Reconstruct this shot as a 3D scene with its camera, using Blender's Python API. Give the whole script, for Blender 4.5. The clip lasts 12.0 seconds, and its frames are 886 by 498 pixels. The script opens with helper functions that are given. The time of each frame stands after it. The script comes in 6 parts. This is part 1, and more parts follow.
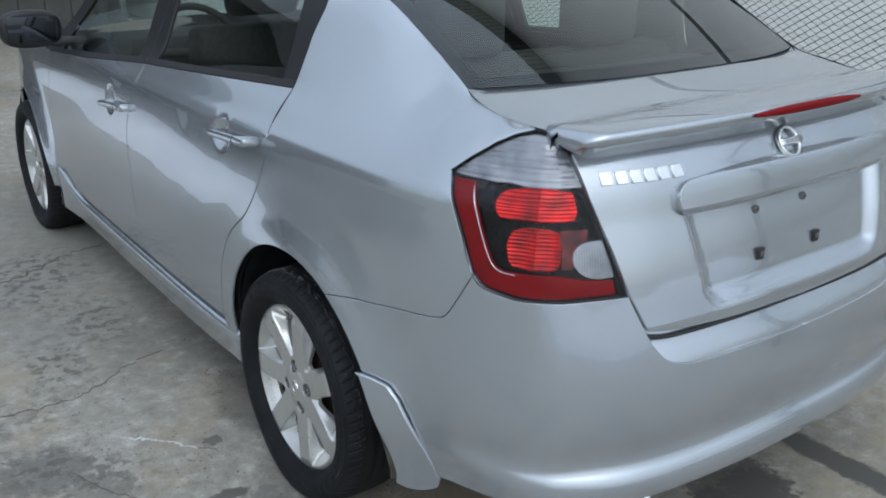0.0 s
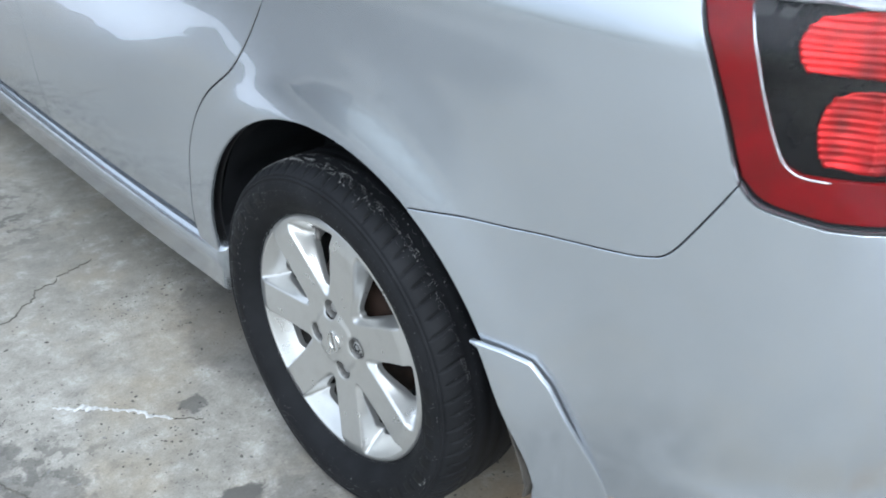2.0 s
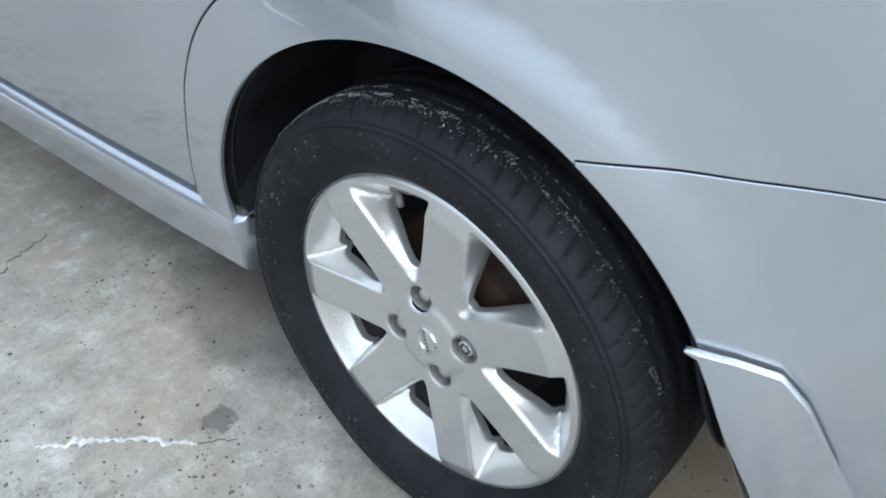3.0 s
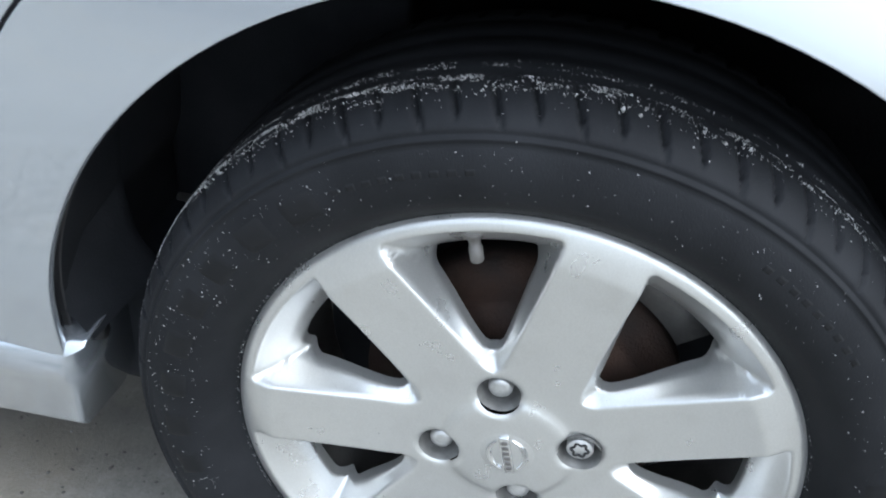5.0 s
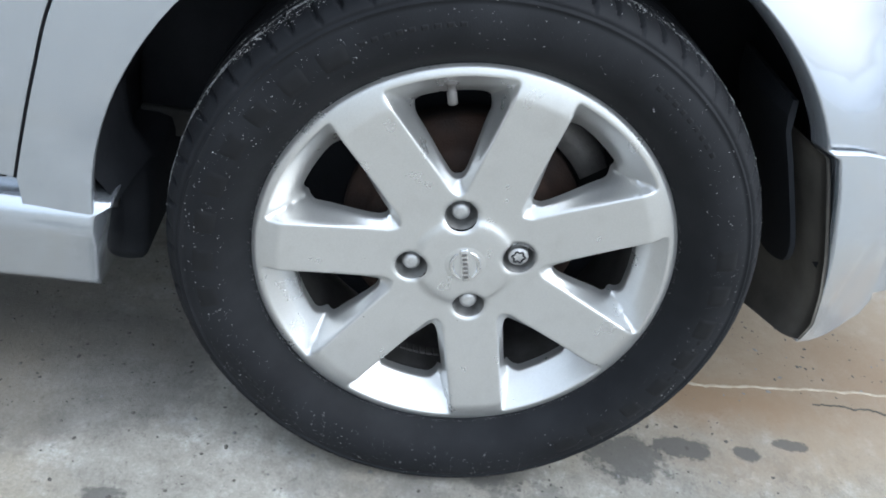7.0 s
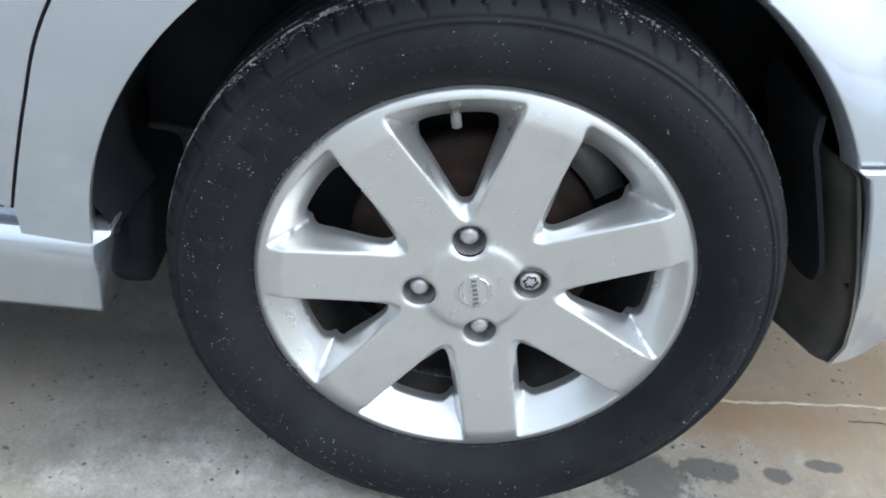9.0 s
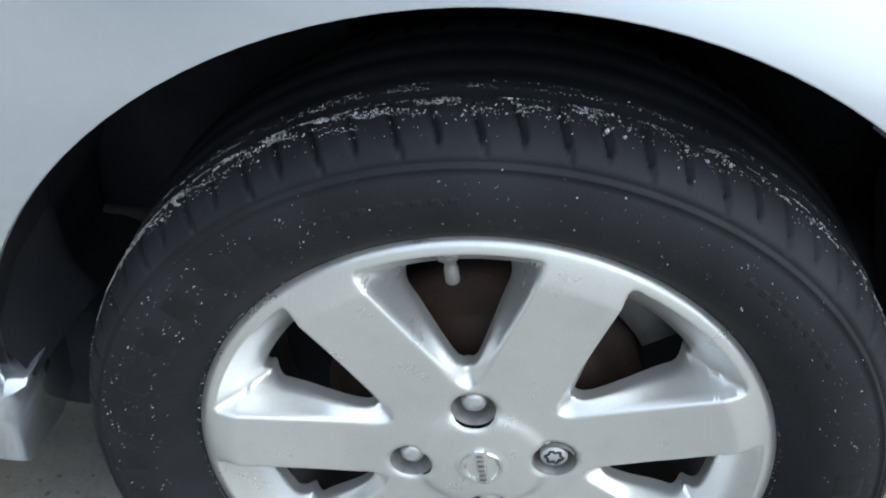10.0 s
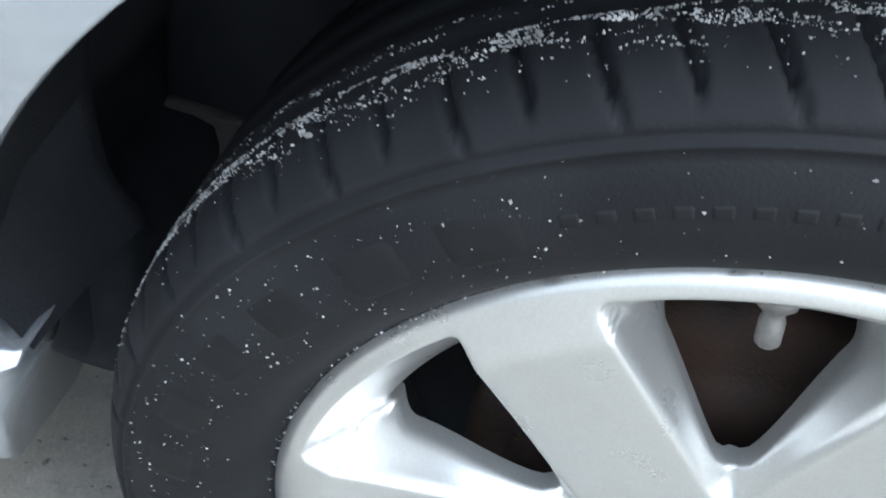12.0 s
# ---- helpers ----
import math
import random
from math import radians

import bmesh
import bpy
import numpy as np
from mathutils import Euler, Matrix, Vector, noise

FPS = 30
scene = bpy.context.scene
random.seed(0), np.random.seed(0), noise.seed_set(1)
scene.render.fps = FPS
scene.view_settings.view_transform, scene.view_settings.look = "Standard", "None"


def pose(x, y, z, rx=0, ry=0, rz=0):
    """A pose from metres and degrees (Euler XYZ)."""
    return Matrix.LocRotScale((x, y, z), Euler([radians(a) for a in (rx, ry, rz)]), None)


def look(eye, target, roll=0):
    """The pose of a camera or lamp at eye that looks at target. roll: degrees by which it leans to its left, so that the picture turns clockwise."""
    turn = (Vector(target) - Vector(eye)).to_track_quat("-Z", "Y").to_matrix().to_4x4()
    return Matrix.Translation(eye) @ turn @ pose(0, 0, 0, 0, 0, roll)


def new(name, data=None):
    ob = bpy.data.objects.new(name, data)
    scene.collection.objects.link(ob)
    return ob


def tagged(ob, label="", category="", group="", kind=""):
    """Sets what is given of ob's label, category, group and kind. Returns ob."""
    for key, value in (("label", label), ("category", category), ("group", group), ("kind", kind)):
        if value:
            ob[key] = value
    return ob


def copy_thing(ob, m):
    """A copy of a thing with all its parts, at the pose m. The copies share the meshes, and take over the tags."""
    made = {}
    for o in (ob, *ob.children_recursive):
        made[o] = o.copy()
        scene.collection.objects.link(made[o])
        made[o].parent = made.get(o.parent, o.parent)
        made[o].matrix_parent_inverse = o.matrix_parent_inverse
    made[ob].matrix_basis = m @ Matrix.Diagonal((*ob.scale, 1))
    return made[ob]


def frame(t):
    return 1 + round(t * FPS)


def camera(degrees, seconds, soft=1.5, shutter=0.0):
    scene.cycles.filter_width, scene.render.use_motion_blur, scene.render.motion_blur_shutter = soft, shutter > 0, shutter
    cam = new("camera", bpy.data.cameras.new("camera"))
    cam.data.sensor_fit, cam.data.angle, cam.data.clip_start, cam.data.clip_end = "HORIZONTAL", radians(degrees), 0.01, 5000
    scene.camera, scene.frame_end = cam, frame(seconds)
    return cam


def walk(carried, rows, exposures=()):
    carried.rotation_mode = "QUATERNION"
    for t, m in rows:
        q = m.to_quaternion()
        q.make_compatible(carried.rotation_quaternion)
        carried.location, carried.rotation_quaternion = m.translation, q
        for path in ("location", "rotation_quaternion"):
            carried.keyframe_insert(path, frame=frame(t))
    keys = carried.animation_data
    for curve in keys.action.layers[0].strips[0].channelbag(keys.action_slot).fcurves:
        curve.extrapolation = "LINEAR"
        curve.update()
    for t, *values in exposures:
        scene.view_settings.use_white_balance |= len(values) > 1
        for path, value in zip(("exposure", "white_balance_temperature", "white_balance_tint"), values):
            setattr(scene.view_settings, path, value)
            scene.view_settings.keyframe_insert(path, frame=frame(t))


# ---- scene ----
cam = camera(51.7, 12.0, soft=1.8, shutter=0.25)
PATH = [
    (0, (-1.778, -1.931, 1.485), (-0.674, -0.418, 0.784), 0.3),
    (0.5, (-1.822, -1.754, 1.489), (-0.678, -0.285, 0.759), -0.2),
    (1, (-1.716, -1.581, 1.397), (-0.584, -0.195, 0.504), 1.8),
    (1.5, (-1.591, -1.343, 1.318), (-0.545, 0.069, 0.361), 1.8),
    (2, (-1.553, -1.019, 1.23), (-0.382, 0.233, 0.2), 1.1),
    (2.5, (-1.505, -0.774, 1.158), (-0.325, 0.349, -0.002), 0.9),
    (3, (-1.438, -0.563, 1.073), (-0.257, 0.5, -0.141), -1.6),
    (3.5, (-1.409, -0.362, 1.012), (-0.085, 0.444, -0.253), 1.6),
    (3.7, (-1.459, -0.275, 0.987), (-0.003, 0.385, -0.214), 5.3),
    (5.3, (-1.327, 0.015, 0.838), (0.219, 0.121, -0.425), 6.6),
    (5.5, (-1.359, 0.026, 0.823), (0.142, 0.05, -0.499), 7.9),
    (6, (-1.486, 0.068, 0.786), (0.157, -0.024, -0.352), 10.6),
    (6.5, (-1.589, 0.108, 0.826), (0.099, -0.086, -0.228), 10.5),
    (7, (-1.634, 0.135, 0.838), (0.031, -0.085, -0.249), 11.5),
    (7.2, (-1.626, 0.126, 0.848), (0.034, -0.087, -0.247), 11.2),
    (8.8, (-1.588, 0.114, 0.86), (0.072, -0.083, -0.238), 10.1),
    (9, (-1.581, 0.103, 0.858), (0.065, -0.031, -0.271), 9.4),
    (9.5, (-1.478, 0.082, 0.861), (0.155, 0.015, -0.291), 8.0),
    (10, (-1.307, 0.059, 0.88), (0.266, 0.053, -0.355), 7.8),
    (10.5, (-1.271, 0.121, 0.843), (0.231, -0.014, -0.47), 12.0),
    (11, (-1.242, 0.185, 0.806), (0.319, 0.023, -0.452), 15.6),
    (11.5, (-1.133, 0.175, 0.756), (0.348, 0.3, -0.583), 13.6),
    (12, (-1.085, 0.169, 0.719), (0.372, 0.206, -0.662), 15.5),
]
EXPOSURES = [(0.0, -0.34, 5810, 5), (1.0, -0.3, 5810, 5), (1.5, -0.08, 5810, 5), (2.0, 0.55, 5760, 5), (3.5, 0.5, 5760, 6), (5.5, 0.9, 5760, 6), (7.0, 0.74, 5760, 6), (10.5, 0.72, 5760, 5), (12.0, 1.17, 5760, 5)]
walk(cam, [(t, look(eye, target, roll)) for t, eye, target, roll in PATH], EXPOSURES)

# ---------------------------------------------------------------- daylight
world = bpy.data.worlds.new("overcast_sky")
scene.world = world
world.use_nodes = True
wn = world.node_tree
sky = wn.nodes.new("ShaderNodeTexSky")
sky.sky_type = "NISHITA"
sky.sun_disc = False
sky.sun_elevation, sky.sun_rotation = radians(43), radians(201)
sky.air_density, sky.dust_density, sky.ozone_density = 1.0, 2.0, 1.0
grey = wn.nodes.new("ShaderNodeHueSaturation")
grey.inputs["Saturation"].default_value = 0.42
wn.links.new(sky.outputs[0], grey.inputs["Color"])
even = wn.nodes.new("ShaderNodeGamma")
even.inputs["Gamma"].default_value = 0.65
wn.links.new(grey.outputs[0], even.inputs["Color"])
coord = wn.nodes.new("ShaderNodeTexCoord")
split = wn.nodes.new("ShaderNodeSeparateXYZ")
wn.links.new(coord.outputs["Generated"], split.inputs[0])
height = wn.nodes.new("ShaderNodeMapRange")
height.inputs["From Min"].default_value, height.inputs["From Max"].default_value = 0.0, 1.0
height.inputs["To Min"].default_value, height.inputs["To Max"].default_value = 0.56, 1.92
wn.links.new(split.outputs["Z"], height.inputs["Value"])
cloud = wn.nodes.new("ShaderNodeVectorMath")
cloud.operation = "SCALE"
wn.links.new(even.outputs[0], cloud.inputs[0])
wn.links.new(height.outputs[0], cloud.inputs["Scale"])
wn.links.new(cloud.outputs[0], wn.nodes["Background"].inputs["Color"])
wn.nodes["Background"].inputs["Strength"].default_value = 0.418
sun_data = bpy.data.lights.new("sun", "SUN")
sun_data.energy, sun_data.angle, sun_data.color = 0.35, radians(150), (1.0, 0.97, 0.93)
sun = new("sun", sun_data)
sun.matrix_world = look((-3, -8, 8), (0, 0, 0))


# ---------------------------------------------------------------- materials
def shader(name):
    m = bpy.data.materials.new(name)
    m.use_nodes = True
    t = m.node_tree
    return m, t, t.nodes["Principled BSDF"]


def node(t, kind, **values):
    n = t.nodes.new(kind)
    for key, value in values.items():
        n.inputs[key].default_value = value
    return n


def noise_of(t, scale, detail=4.0, rough=0.55, coords="Object"):
    c = t.nodes.new("ShaderNodeTexCoord")
    n = node(t, "ShaderNodeTexNoise", Scale=scale, Detail=detail, Roughness=rough)
    t.links.new(c.outputs[coords], n.inputs["Vector"])
    return n.outputs["Fac"]


def ramp_of(t, fac, stops):
    r = t.nodes.new("ShaderNodeValToRGB")
    while len(r.color_ramp.elements) < len(stops):
        r.color_ramp.elements.new(0.5)
    for e, (at, c) in zip(r.color_ramp.elements, stops):
        e.position, e.color = at, (*c, 1) if len(c) == 3 else c
    t.links.new(fac, r.inputs["Fac"])
    return r.outputs["Color"]


def mix_of(t, fac, a, b, mode="MIX"):
    n = t.nodes.new("ShaderNodeMix")
    n.data_type, n.blend_type = "RGBA", mode
    for sock, v in ((n.inputs[0], fac), (n.inputs[6], a), (n.inputs[7], b)):
        if isinstance(v, (int, float)):
            sock.default_value = v
        elif isinstance(v, tuple):
            sock.default_value = (*v, 1)
        else:
            t.links.new(v, sock)
    return n.outputs[2]


def bump_of(t, p, height, strength, distance):
    b = node(t, "ShaderNodeBump", Strength=strength, Distance=distance)
    t.links.new(height, b.inputs["Height"])
    t.links.new(b.outputs[0], p.inputs["Normal"])


def plain(name, low, high, rough=0.5, metal=0.0, scale=30.0, coat=0.0, bump=0.0, rough_var=0.1, fine=400.0, spec=0.5):
    """A surface whose colour wanders between low and high, with a fine grain."""
    m, t, p = shader(name)
    big, small = noise_of(t, scale), noise_of(t, fine, 2.0)
    c = ramp_of(t, big, ((0.3, low), (0.7, high)))
    c = mix_of(t, 0.12, c, small, "OVERLAY")
    t.links.new(c, p.inputs["Base Color"])
    rr = t.nodes.new("ShaderNodeMapRange")
    rr.inputs["To Min"].default_value, rr.inputs["To Max"].default_value = max(rough - rough_var, 0.02), rough + rough_var
    t.links.new(big, rr.inputs["Value"])
    t.links.new(rr.outputs[0], p.inputs["Roughness"])
    p.inputs["Metallic"].default_value = metal
    p.inputs["Specular IOR Level"].default_value = spec
    p.inputs["Coat Weight"].default_value = coat
    p.inputs["Coat Roughness"].default_value = 0.05
    if bump:
        bump_of(t, p, small, bump, 0.002)
    return m


def paint_material():
    m, t, p = shader("silver_metallic_paint")
    film = noise_of(t, 3.0, 3.0)
    c = ramp_of(t, film, ((0.35, (0.42, 0.452, 0.492)), (0.75, (0.455, 0.487, 0.527))))
    t.links.new(c, p.inputs["Base Color"])
    r = ramp_of(t, film, ((0.3, (0.20,) * 3), (0.8, (0.27,) * 3)))
    t.links.new(r, p.inputs["Roughness"])
    p.inputs["Metallic"].default_value = 0.75
    p.inputs["Coat Weight"].default_value = 1.0
    p.inputs["Coat IOR"].default_value = 1.75
    p.inputs["Coat Roughness"].default_value = 0.02
    return m


def alloy_material():
    m, t, p = shader("silver_alloy_paint")
    dirt, grain = noise_of(t, 26.0, 6.0), noise_of(t, 700.0, 1.0)
    c = ramp_of(t, grain, ((0.3, (0.545, 0.545, 0.53)), (0.7, (0.585, 0.585, 0.57))))
    c = mix_of(t, ramp_of(t, dirt, ((0.50, (0, 0, 0)), (0.95, (0.30, 0.30, 0.30)))), c, (0.33, 0.31, 0.28))
    t.links.new(c, p.inputs["Base Color"])
    t.links.new(ramp_of(t, dirt, ((0.3, (0.26,) * 3), (0.8, (0.38,) * 3))), p.inputs["Roughness"])
    p.inputs["Metallic"].default_value = 0.74
    p.inputs["Coat Weight"].default_value = 0.35
    p.inputs["Coat Roughness"].default_value = 0.12
    return m


def rubber_material():
    m, t, p = shader("tyre_rubber")
    dust, grain = noise_of(t, 14.0, 6.0), noise_of(t, 700.0, 3.0)
    c = ramp_of(t, dust, ((0.35, (0.0058, 0.0063, 0.0076)), (0.75, (0.0135, 0.0143, 0.0164))))
    c = mix_of(t, ramp_of(t, grain, ((0.60, (0, 0, 0)), (0.78, (0.3, 0.3, 0.3)))), c, (0.03, 0.03, 0.03))
    t.links.new(c, p.inputs["Base Color"])
    p.inputs["Roughness"].default_value = 0.7
    p.inputs["Specular IOR Level"].default_value = 0.22
    bump_of(t, p, grain, 0.25, 0.001)
    return m


def clear_material(name, tint, gloss=0.03, face_on=0.06, rise=3.5):
    """Thin clear glass or plastic: it lets tinted light through and mirrors more at a slant."""
    m, t, p = shader(name)
    out = t.nodes["Material Output"]
    tr = node(t, "ShaderNodeBsdfTransparent", Color=(*tint, 1))
    gl = node(t, "ShaderNodeBsdfGlossy", Roughness=gloss)
    slant = node(t, "ShaderNodeLayerWeight", Blend=0.5)
    steep = node(t, "ShaderNodeMath")
    steep.operation = "POWER"
    steep.inputs[1].default_value = rise
    t.links.new(slant.outputs["Facing"], steep.inputs[0])
    share = node(t, "ShaderNodeMath")
    share.operation = "MULTIPLY_ADD"
    share.inputs[1].default_value, share.inputs[2].default_value = 1 - face_on, face_on
    t.links.new(steep.outputs[0], share.inputs[0])
    mx = t.nodes.new("ShaderNodeMixShader")
    t.links.new(share.outputs[0], mx.inputs[0])
    t.links.new(tr.outputs[0], mx.inputs[1])
    t.links.new(gl.outputs[0], mx.inputs[2])
    t.links.new(mx.outputs[0], out.inputs["Surface"])
    return m


PAINT = paint_material()
ALLOY = alloy_material()
RUBBER = rubber_material()
BLACK = plain("black_plastic", (0.012, 0.012, 0.013), (0.022, 0.022, 0.024), 0.55, scale=20, bump=0.1)
GLOSS_BLACK = plain("black_trim", (0.006, 0.006, 0.007), (0.011, 0.011, 0.012), 0.42, bump=0.05)
# mirror colour dimmed to stand in for a dark reflection
MIRROR = plain("darkened_mirror", (0.055, 0.06, 0.07), (0.06, 0.065, 0.075), 0.03, 1.0, rough_var=0.01)
GAP_BLACK = plain("black_gap_fill", (0.004, 0.004, 0.005), (0.009, 0.009, 0.010), 0.8, spec=0.1)
LINER = plain("wheel_arch_liner", (0.011, 0.0125, 0.015), (0.025, 0.0265, 0.030), 0.85, scale=9, bump=0.3, spec=0.12)
UNDER = plain("dusty_underseal", (0.030, 0.029, 0.027), (0.060, 0.058, 0.054), 0.85, scale=24, bump=0.3)
FLAP = plain("mud_flap_rubber", (0.05, 0.045, 0.038), (0.11, 0.10, 0.085), 0.75, scale=16, bump=0.2)
RUST = plain("rusty_iron", (0.013, 0.008, 0.006), (0.045, 0.022, 0.013), 0.85, scale=26, bump=0.5)
# dark alloy: the shade inside the barrel is in its colour
BARREL = plain("shaded_barrel_alloy", (0.05, 0.047, 0.043), (0.12, 0.115, 0.11), 0.6, 0.5, scale=22, bump=0.2)
# lug well grey with the recess shade mixed in; the pale chips share it
WELL = plain("shaded_well_grey", (0.12, 0.118, 0.11), (0.24, 0.235, 0.225), 0.55, 0.2, scale=60)
STEEL = plain("grey_steel", (0.10, 0.095, 0.09), (0.20, 0.19, 0.18), 0.6, 0.6, scale=24, bump=0.3)
NUT = plain("zinc_plated_nut", (0.42, 0.42, 0.41), (0.62, 0.62, 0.61), 0.35, 0.6, scale=120)
CHROME = plain("chrome", (0.70, 0.71, 0.72), (0.80, 0.81, 0.82), 0.10, 1.0, rough_var=0.04)
RED = plain("red_lens", (0.13, 0.0015, 0.003), (0.20, 0.002, 0.005), 0.3, rough_var=0.05, spec=0.12)
RED_BRIGHT = plain("red_reflector", (0.12, 0.001, 0.002), (0.85, 0.012, 0.014), 0.22, 0.55, scale=26, coat=0.0, rough_var=0.1)
RED_DEEP = plain("deep_red_lens", (0.035, 0.0012, 0.002), (0.11, 0.002, 0.004), 0.25, scale=30, coat=0.3, spec=0.3)
LAMP_DARK = plain("lamp_bezel", (0.002, 0.0024, 0.0032), (0.006, 0.0066, 0.008), 0.28, 0.0, scale=14, spec=0.15)
LAMP_CLEAR = plain("ribbed_clear_plastic", (0.13, 0.14, 0.165), (0.34, 0.355, 0.38), 0.14, 0.35, scale=26, coat=0.8)
COVER = clear_material("clear_lamp_cover", (0.97, 0.97, 0.98), 0.012, 0.022)
GLASS = clear_material("tinted_window_glass", (0.70, 0.79, 0.76), 0.015, 0.05)
REAR_GLASS = clear_material("rear_window_glass", (0.88, 0.96, 0.89), 0.012, 0.05, 3.0)
FRIT = plain("black_glass_border", (0.006, 0.007, 0.010), (0.010, 0.011, 0.015), 0.8, spec=0.1)
LINES = plain("printed_heating_lines", (0.004, 0.004, 0.004), (0.007, 0.006, 0.005), 0.95, spec=0.0)
CLOTH = plain("grey_seat_cloth", (0.030, 0.030, 0.028), (0.055, 0.054, 0.050), 0.9, scale=60, bump=0.4)
DASH = plain("dark_dash_plastic", (0.03, 0.03, 0.032), (0.05, 0.05, 0.052), 0.7, bump=0.2)
WIRE = plain("galvanised_wire", (0.07, 0.073, 0.07), (0.14, 0.143, 0.14), 0.55, 0.5, scale=60)
SALT = plain("dirty_snow", (0.09, 0.09, 0.088), (0.42, 0.42, 0.41), 0.8, scale=90)
MARK = plain("sidewall_mark", (0.0036, 0.0039, 0.0048), (0.0075, 0.0079, 0.0090), 0.62, scale=60, spec=0.25)
SIDING = plain("pale_wall_paint", (0.87, 0.87, 0.84), (0.92, 0.92, 0.89), 0.6, scale=2.0)
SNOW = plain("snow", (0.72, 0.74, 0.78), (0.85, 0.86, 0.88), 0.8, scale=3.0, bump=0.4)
VAN_PAINT = plain("dark_grey_van_paint", (0.045, 0.047, 0.052), (0.06, 0.062, 0.068), 0.3, 0.0, scale=3.0, coat=0.6)
TRUNKS = plain("dark_board_fence", (0.05, 0.05, 0.048), (0.10, 0.098, 0.09), 0.8, scale=3.0)


def concrete_material():
    m, t, p = shader("old_concrete")
    c0 = t.nodes.new("ShaderNodeTexCoord")
    pos = c0.outputs["Object"]
    big, mid, fine = noise_of(t, 1.3, 6.0), noise_of(t, 15.0, 12.0, 0.78), noise_of(t, 220.0, 5.0, 0.75)
    speck = noise_of(t, 75.0, 6.0, 0.8)
    c = ramp_of(t, big, ((0.30, (0.205, 0.192, 0.162)), (0.52, (0.290, 0.273, 0.234)), (0.72, (0.36, 0.342, 0.30))))
    c = mix_of(t, ramp_of(t, mid, ((0.36, (0.75,) * 3), (0.50, (0.0,) * 3))), c, (0.17, 0.16, 0.14))
    c = mix_of(t, ramp_of(t, mid, ((0.52, (0.0,) * 3), (0.66, (0.55,) * 3))), c, (0.56, 0.55, 0.52))
    c = mix_of(t, ramp_of(t, speck, ((0.33, (0.8,) * 3), (0.43, (0.0,) * 3))), c, (0.12, 0.115, 0.10))
    c = mix_of(t, ramp_of(t, speck, ((0.62, (0.0,) * 3), (0.72, (0.5,) * 3))), c, (0.55, 0.54, 0.51))
    c = mix_of(t, ramp_of(t, noise_of(t, 3.1, 7.0, 0.6), ((0.48, (0.0,) * 3), (0.66, (0.5,) * 3))), c, (0.34, 0.28, 0.19))
    c = mix_of(t, 0.45, c, fine, "OVERLAY")
    # tan, rusty wash under and behind the wheel
    def spot(cx, cy, rx, ry, edge, ragged, scale, rough=0.65):
        o = node(t, "ShaderNodeVectorMath")
        o.operation = "SUBTRACT"
        o.inputs[1].default_value = (cx, cy, 0)
        t.links.new(pos, o.inputs[0])
        s = node(t, "ShaderNodeVectorMath")
        s.operation = "MULTIPLY"
        s.inputs[1].default_value = (1 / rx, 1 / ry, 0)
        t.links.new(o.outputs[0], s.inputs[0])
        ln = node(t, "ShaderNodeVectorMath")
        ln.operation = "LENGTH"
        t.links.new(s.outputs[0], ln.inputs[0])
        n = noise_of(t, scale, 6.0, rough)
        a = node(t, "ShaderNodeMath")
        a.operation = "MULTIPLY_ADD"
        a.inputs[1].default_value, a.inputs[2].default_value = ragged, -ragged * 0.5
        t.links.new(n, a.inputs[0])
        d = node(t, "ShaderNodeMath")
        d.operation = "ADD"
        t.links.new(ln.outputs["Value"], d.inputs[0])
        t.links.new(a.outputs[0], d.inputs[1])
        r = t.nodes.new("ShaderNodeMapRange")
        r.inputs["From Min"].default_value, r.inputs["From Max"].default_value = 1.0, 1.0 - edge
        t.links.new(d.outputs[0], r.inputs["Value"])
        return r.outputs[0]
    def scaled(v, k):
        q = node(t, "ShaderNodeMath")
        q.operation = "MULTIPLY"
        q.inputs[1].default_value = k
        t.links.new(v, q.inputs[0])
        return q.outputs[0]
    c = mix_of(t, scaled(spot(-1.15, 2.45, 1.1, 1.6, 0.6, 1.0, 2.0), 0.55), c, (0.17, 0.165, 0.148))
    c = mix_of(t, scaled(spot(-0.50, -0.62, 0.38, 0.62, 0.5, 1.2, 6.0), 0.72), c, (0.30, 0.225, 0.145))
    c = mix_of(t, scaled(spot(-0.655, -0.42, 0.075, 0.24, 0.8, 1.3, 9.0), 0.7), c, (0.24, 0.15, 0.078))
    c = mix_of(t, scaled(spot(-0.55, -0.75, 0.16, 0.40, 0.8, 1.5, 11.0), 0.5), c, (0.22, 0.14, 0.075))
    # damp under the sill, with the car's shade painted in
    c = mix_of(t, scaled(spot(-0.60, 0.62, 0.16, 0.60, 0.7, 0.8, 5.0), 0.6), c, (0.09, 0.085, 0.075))
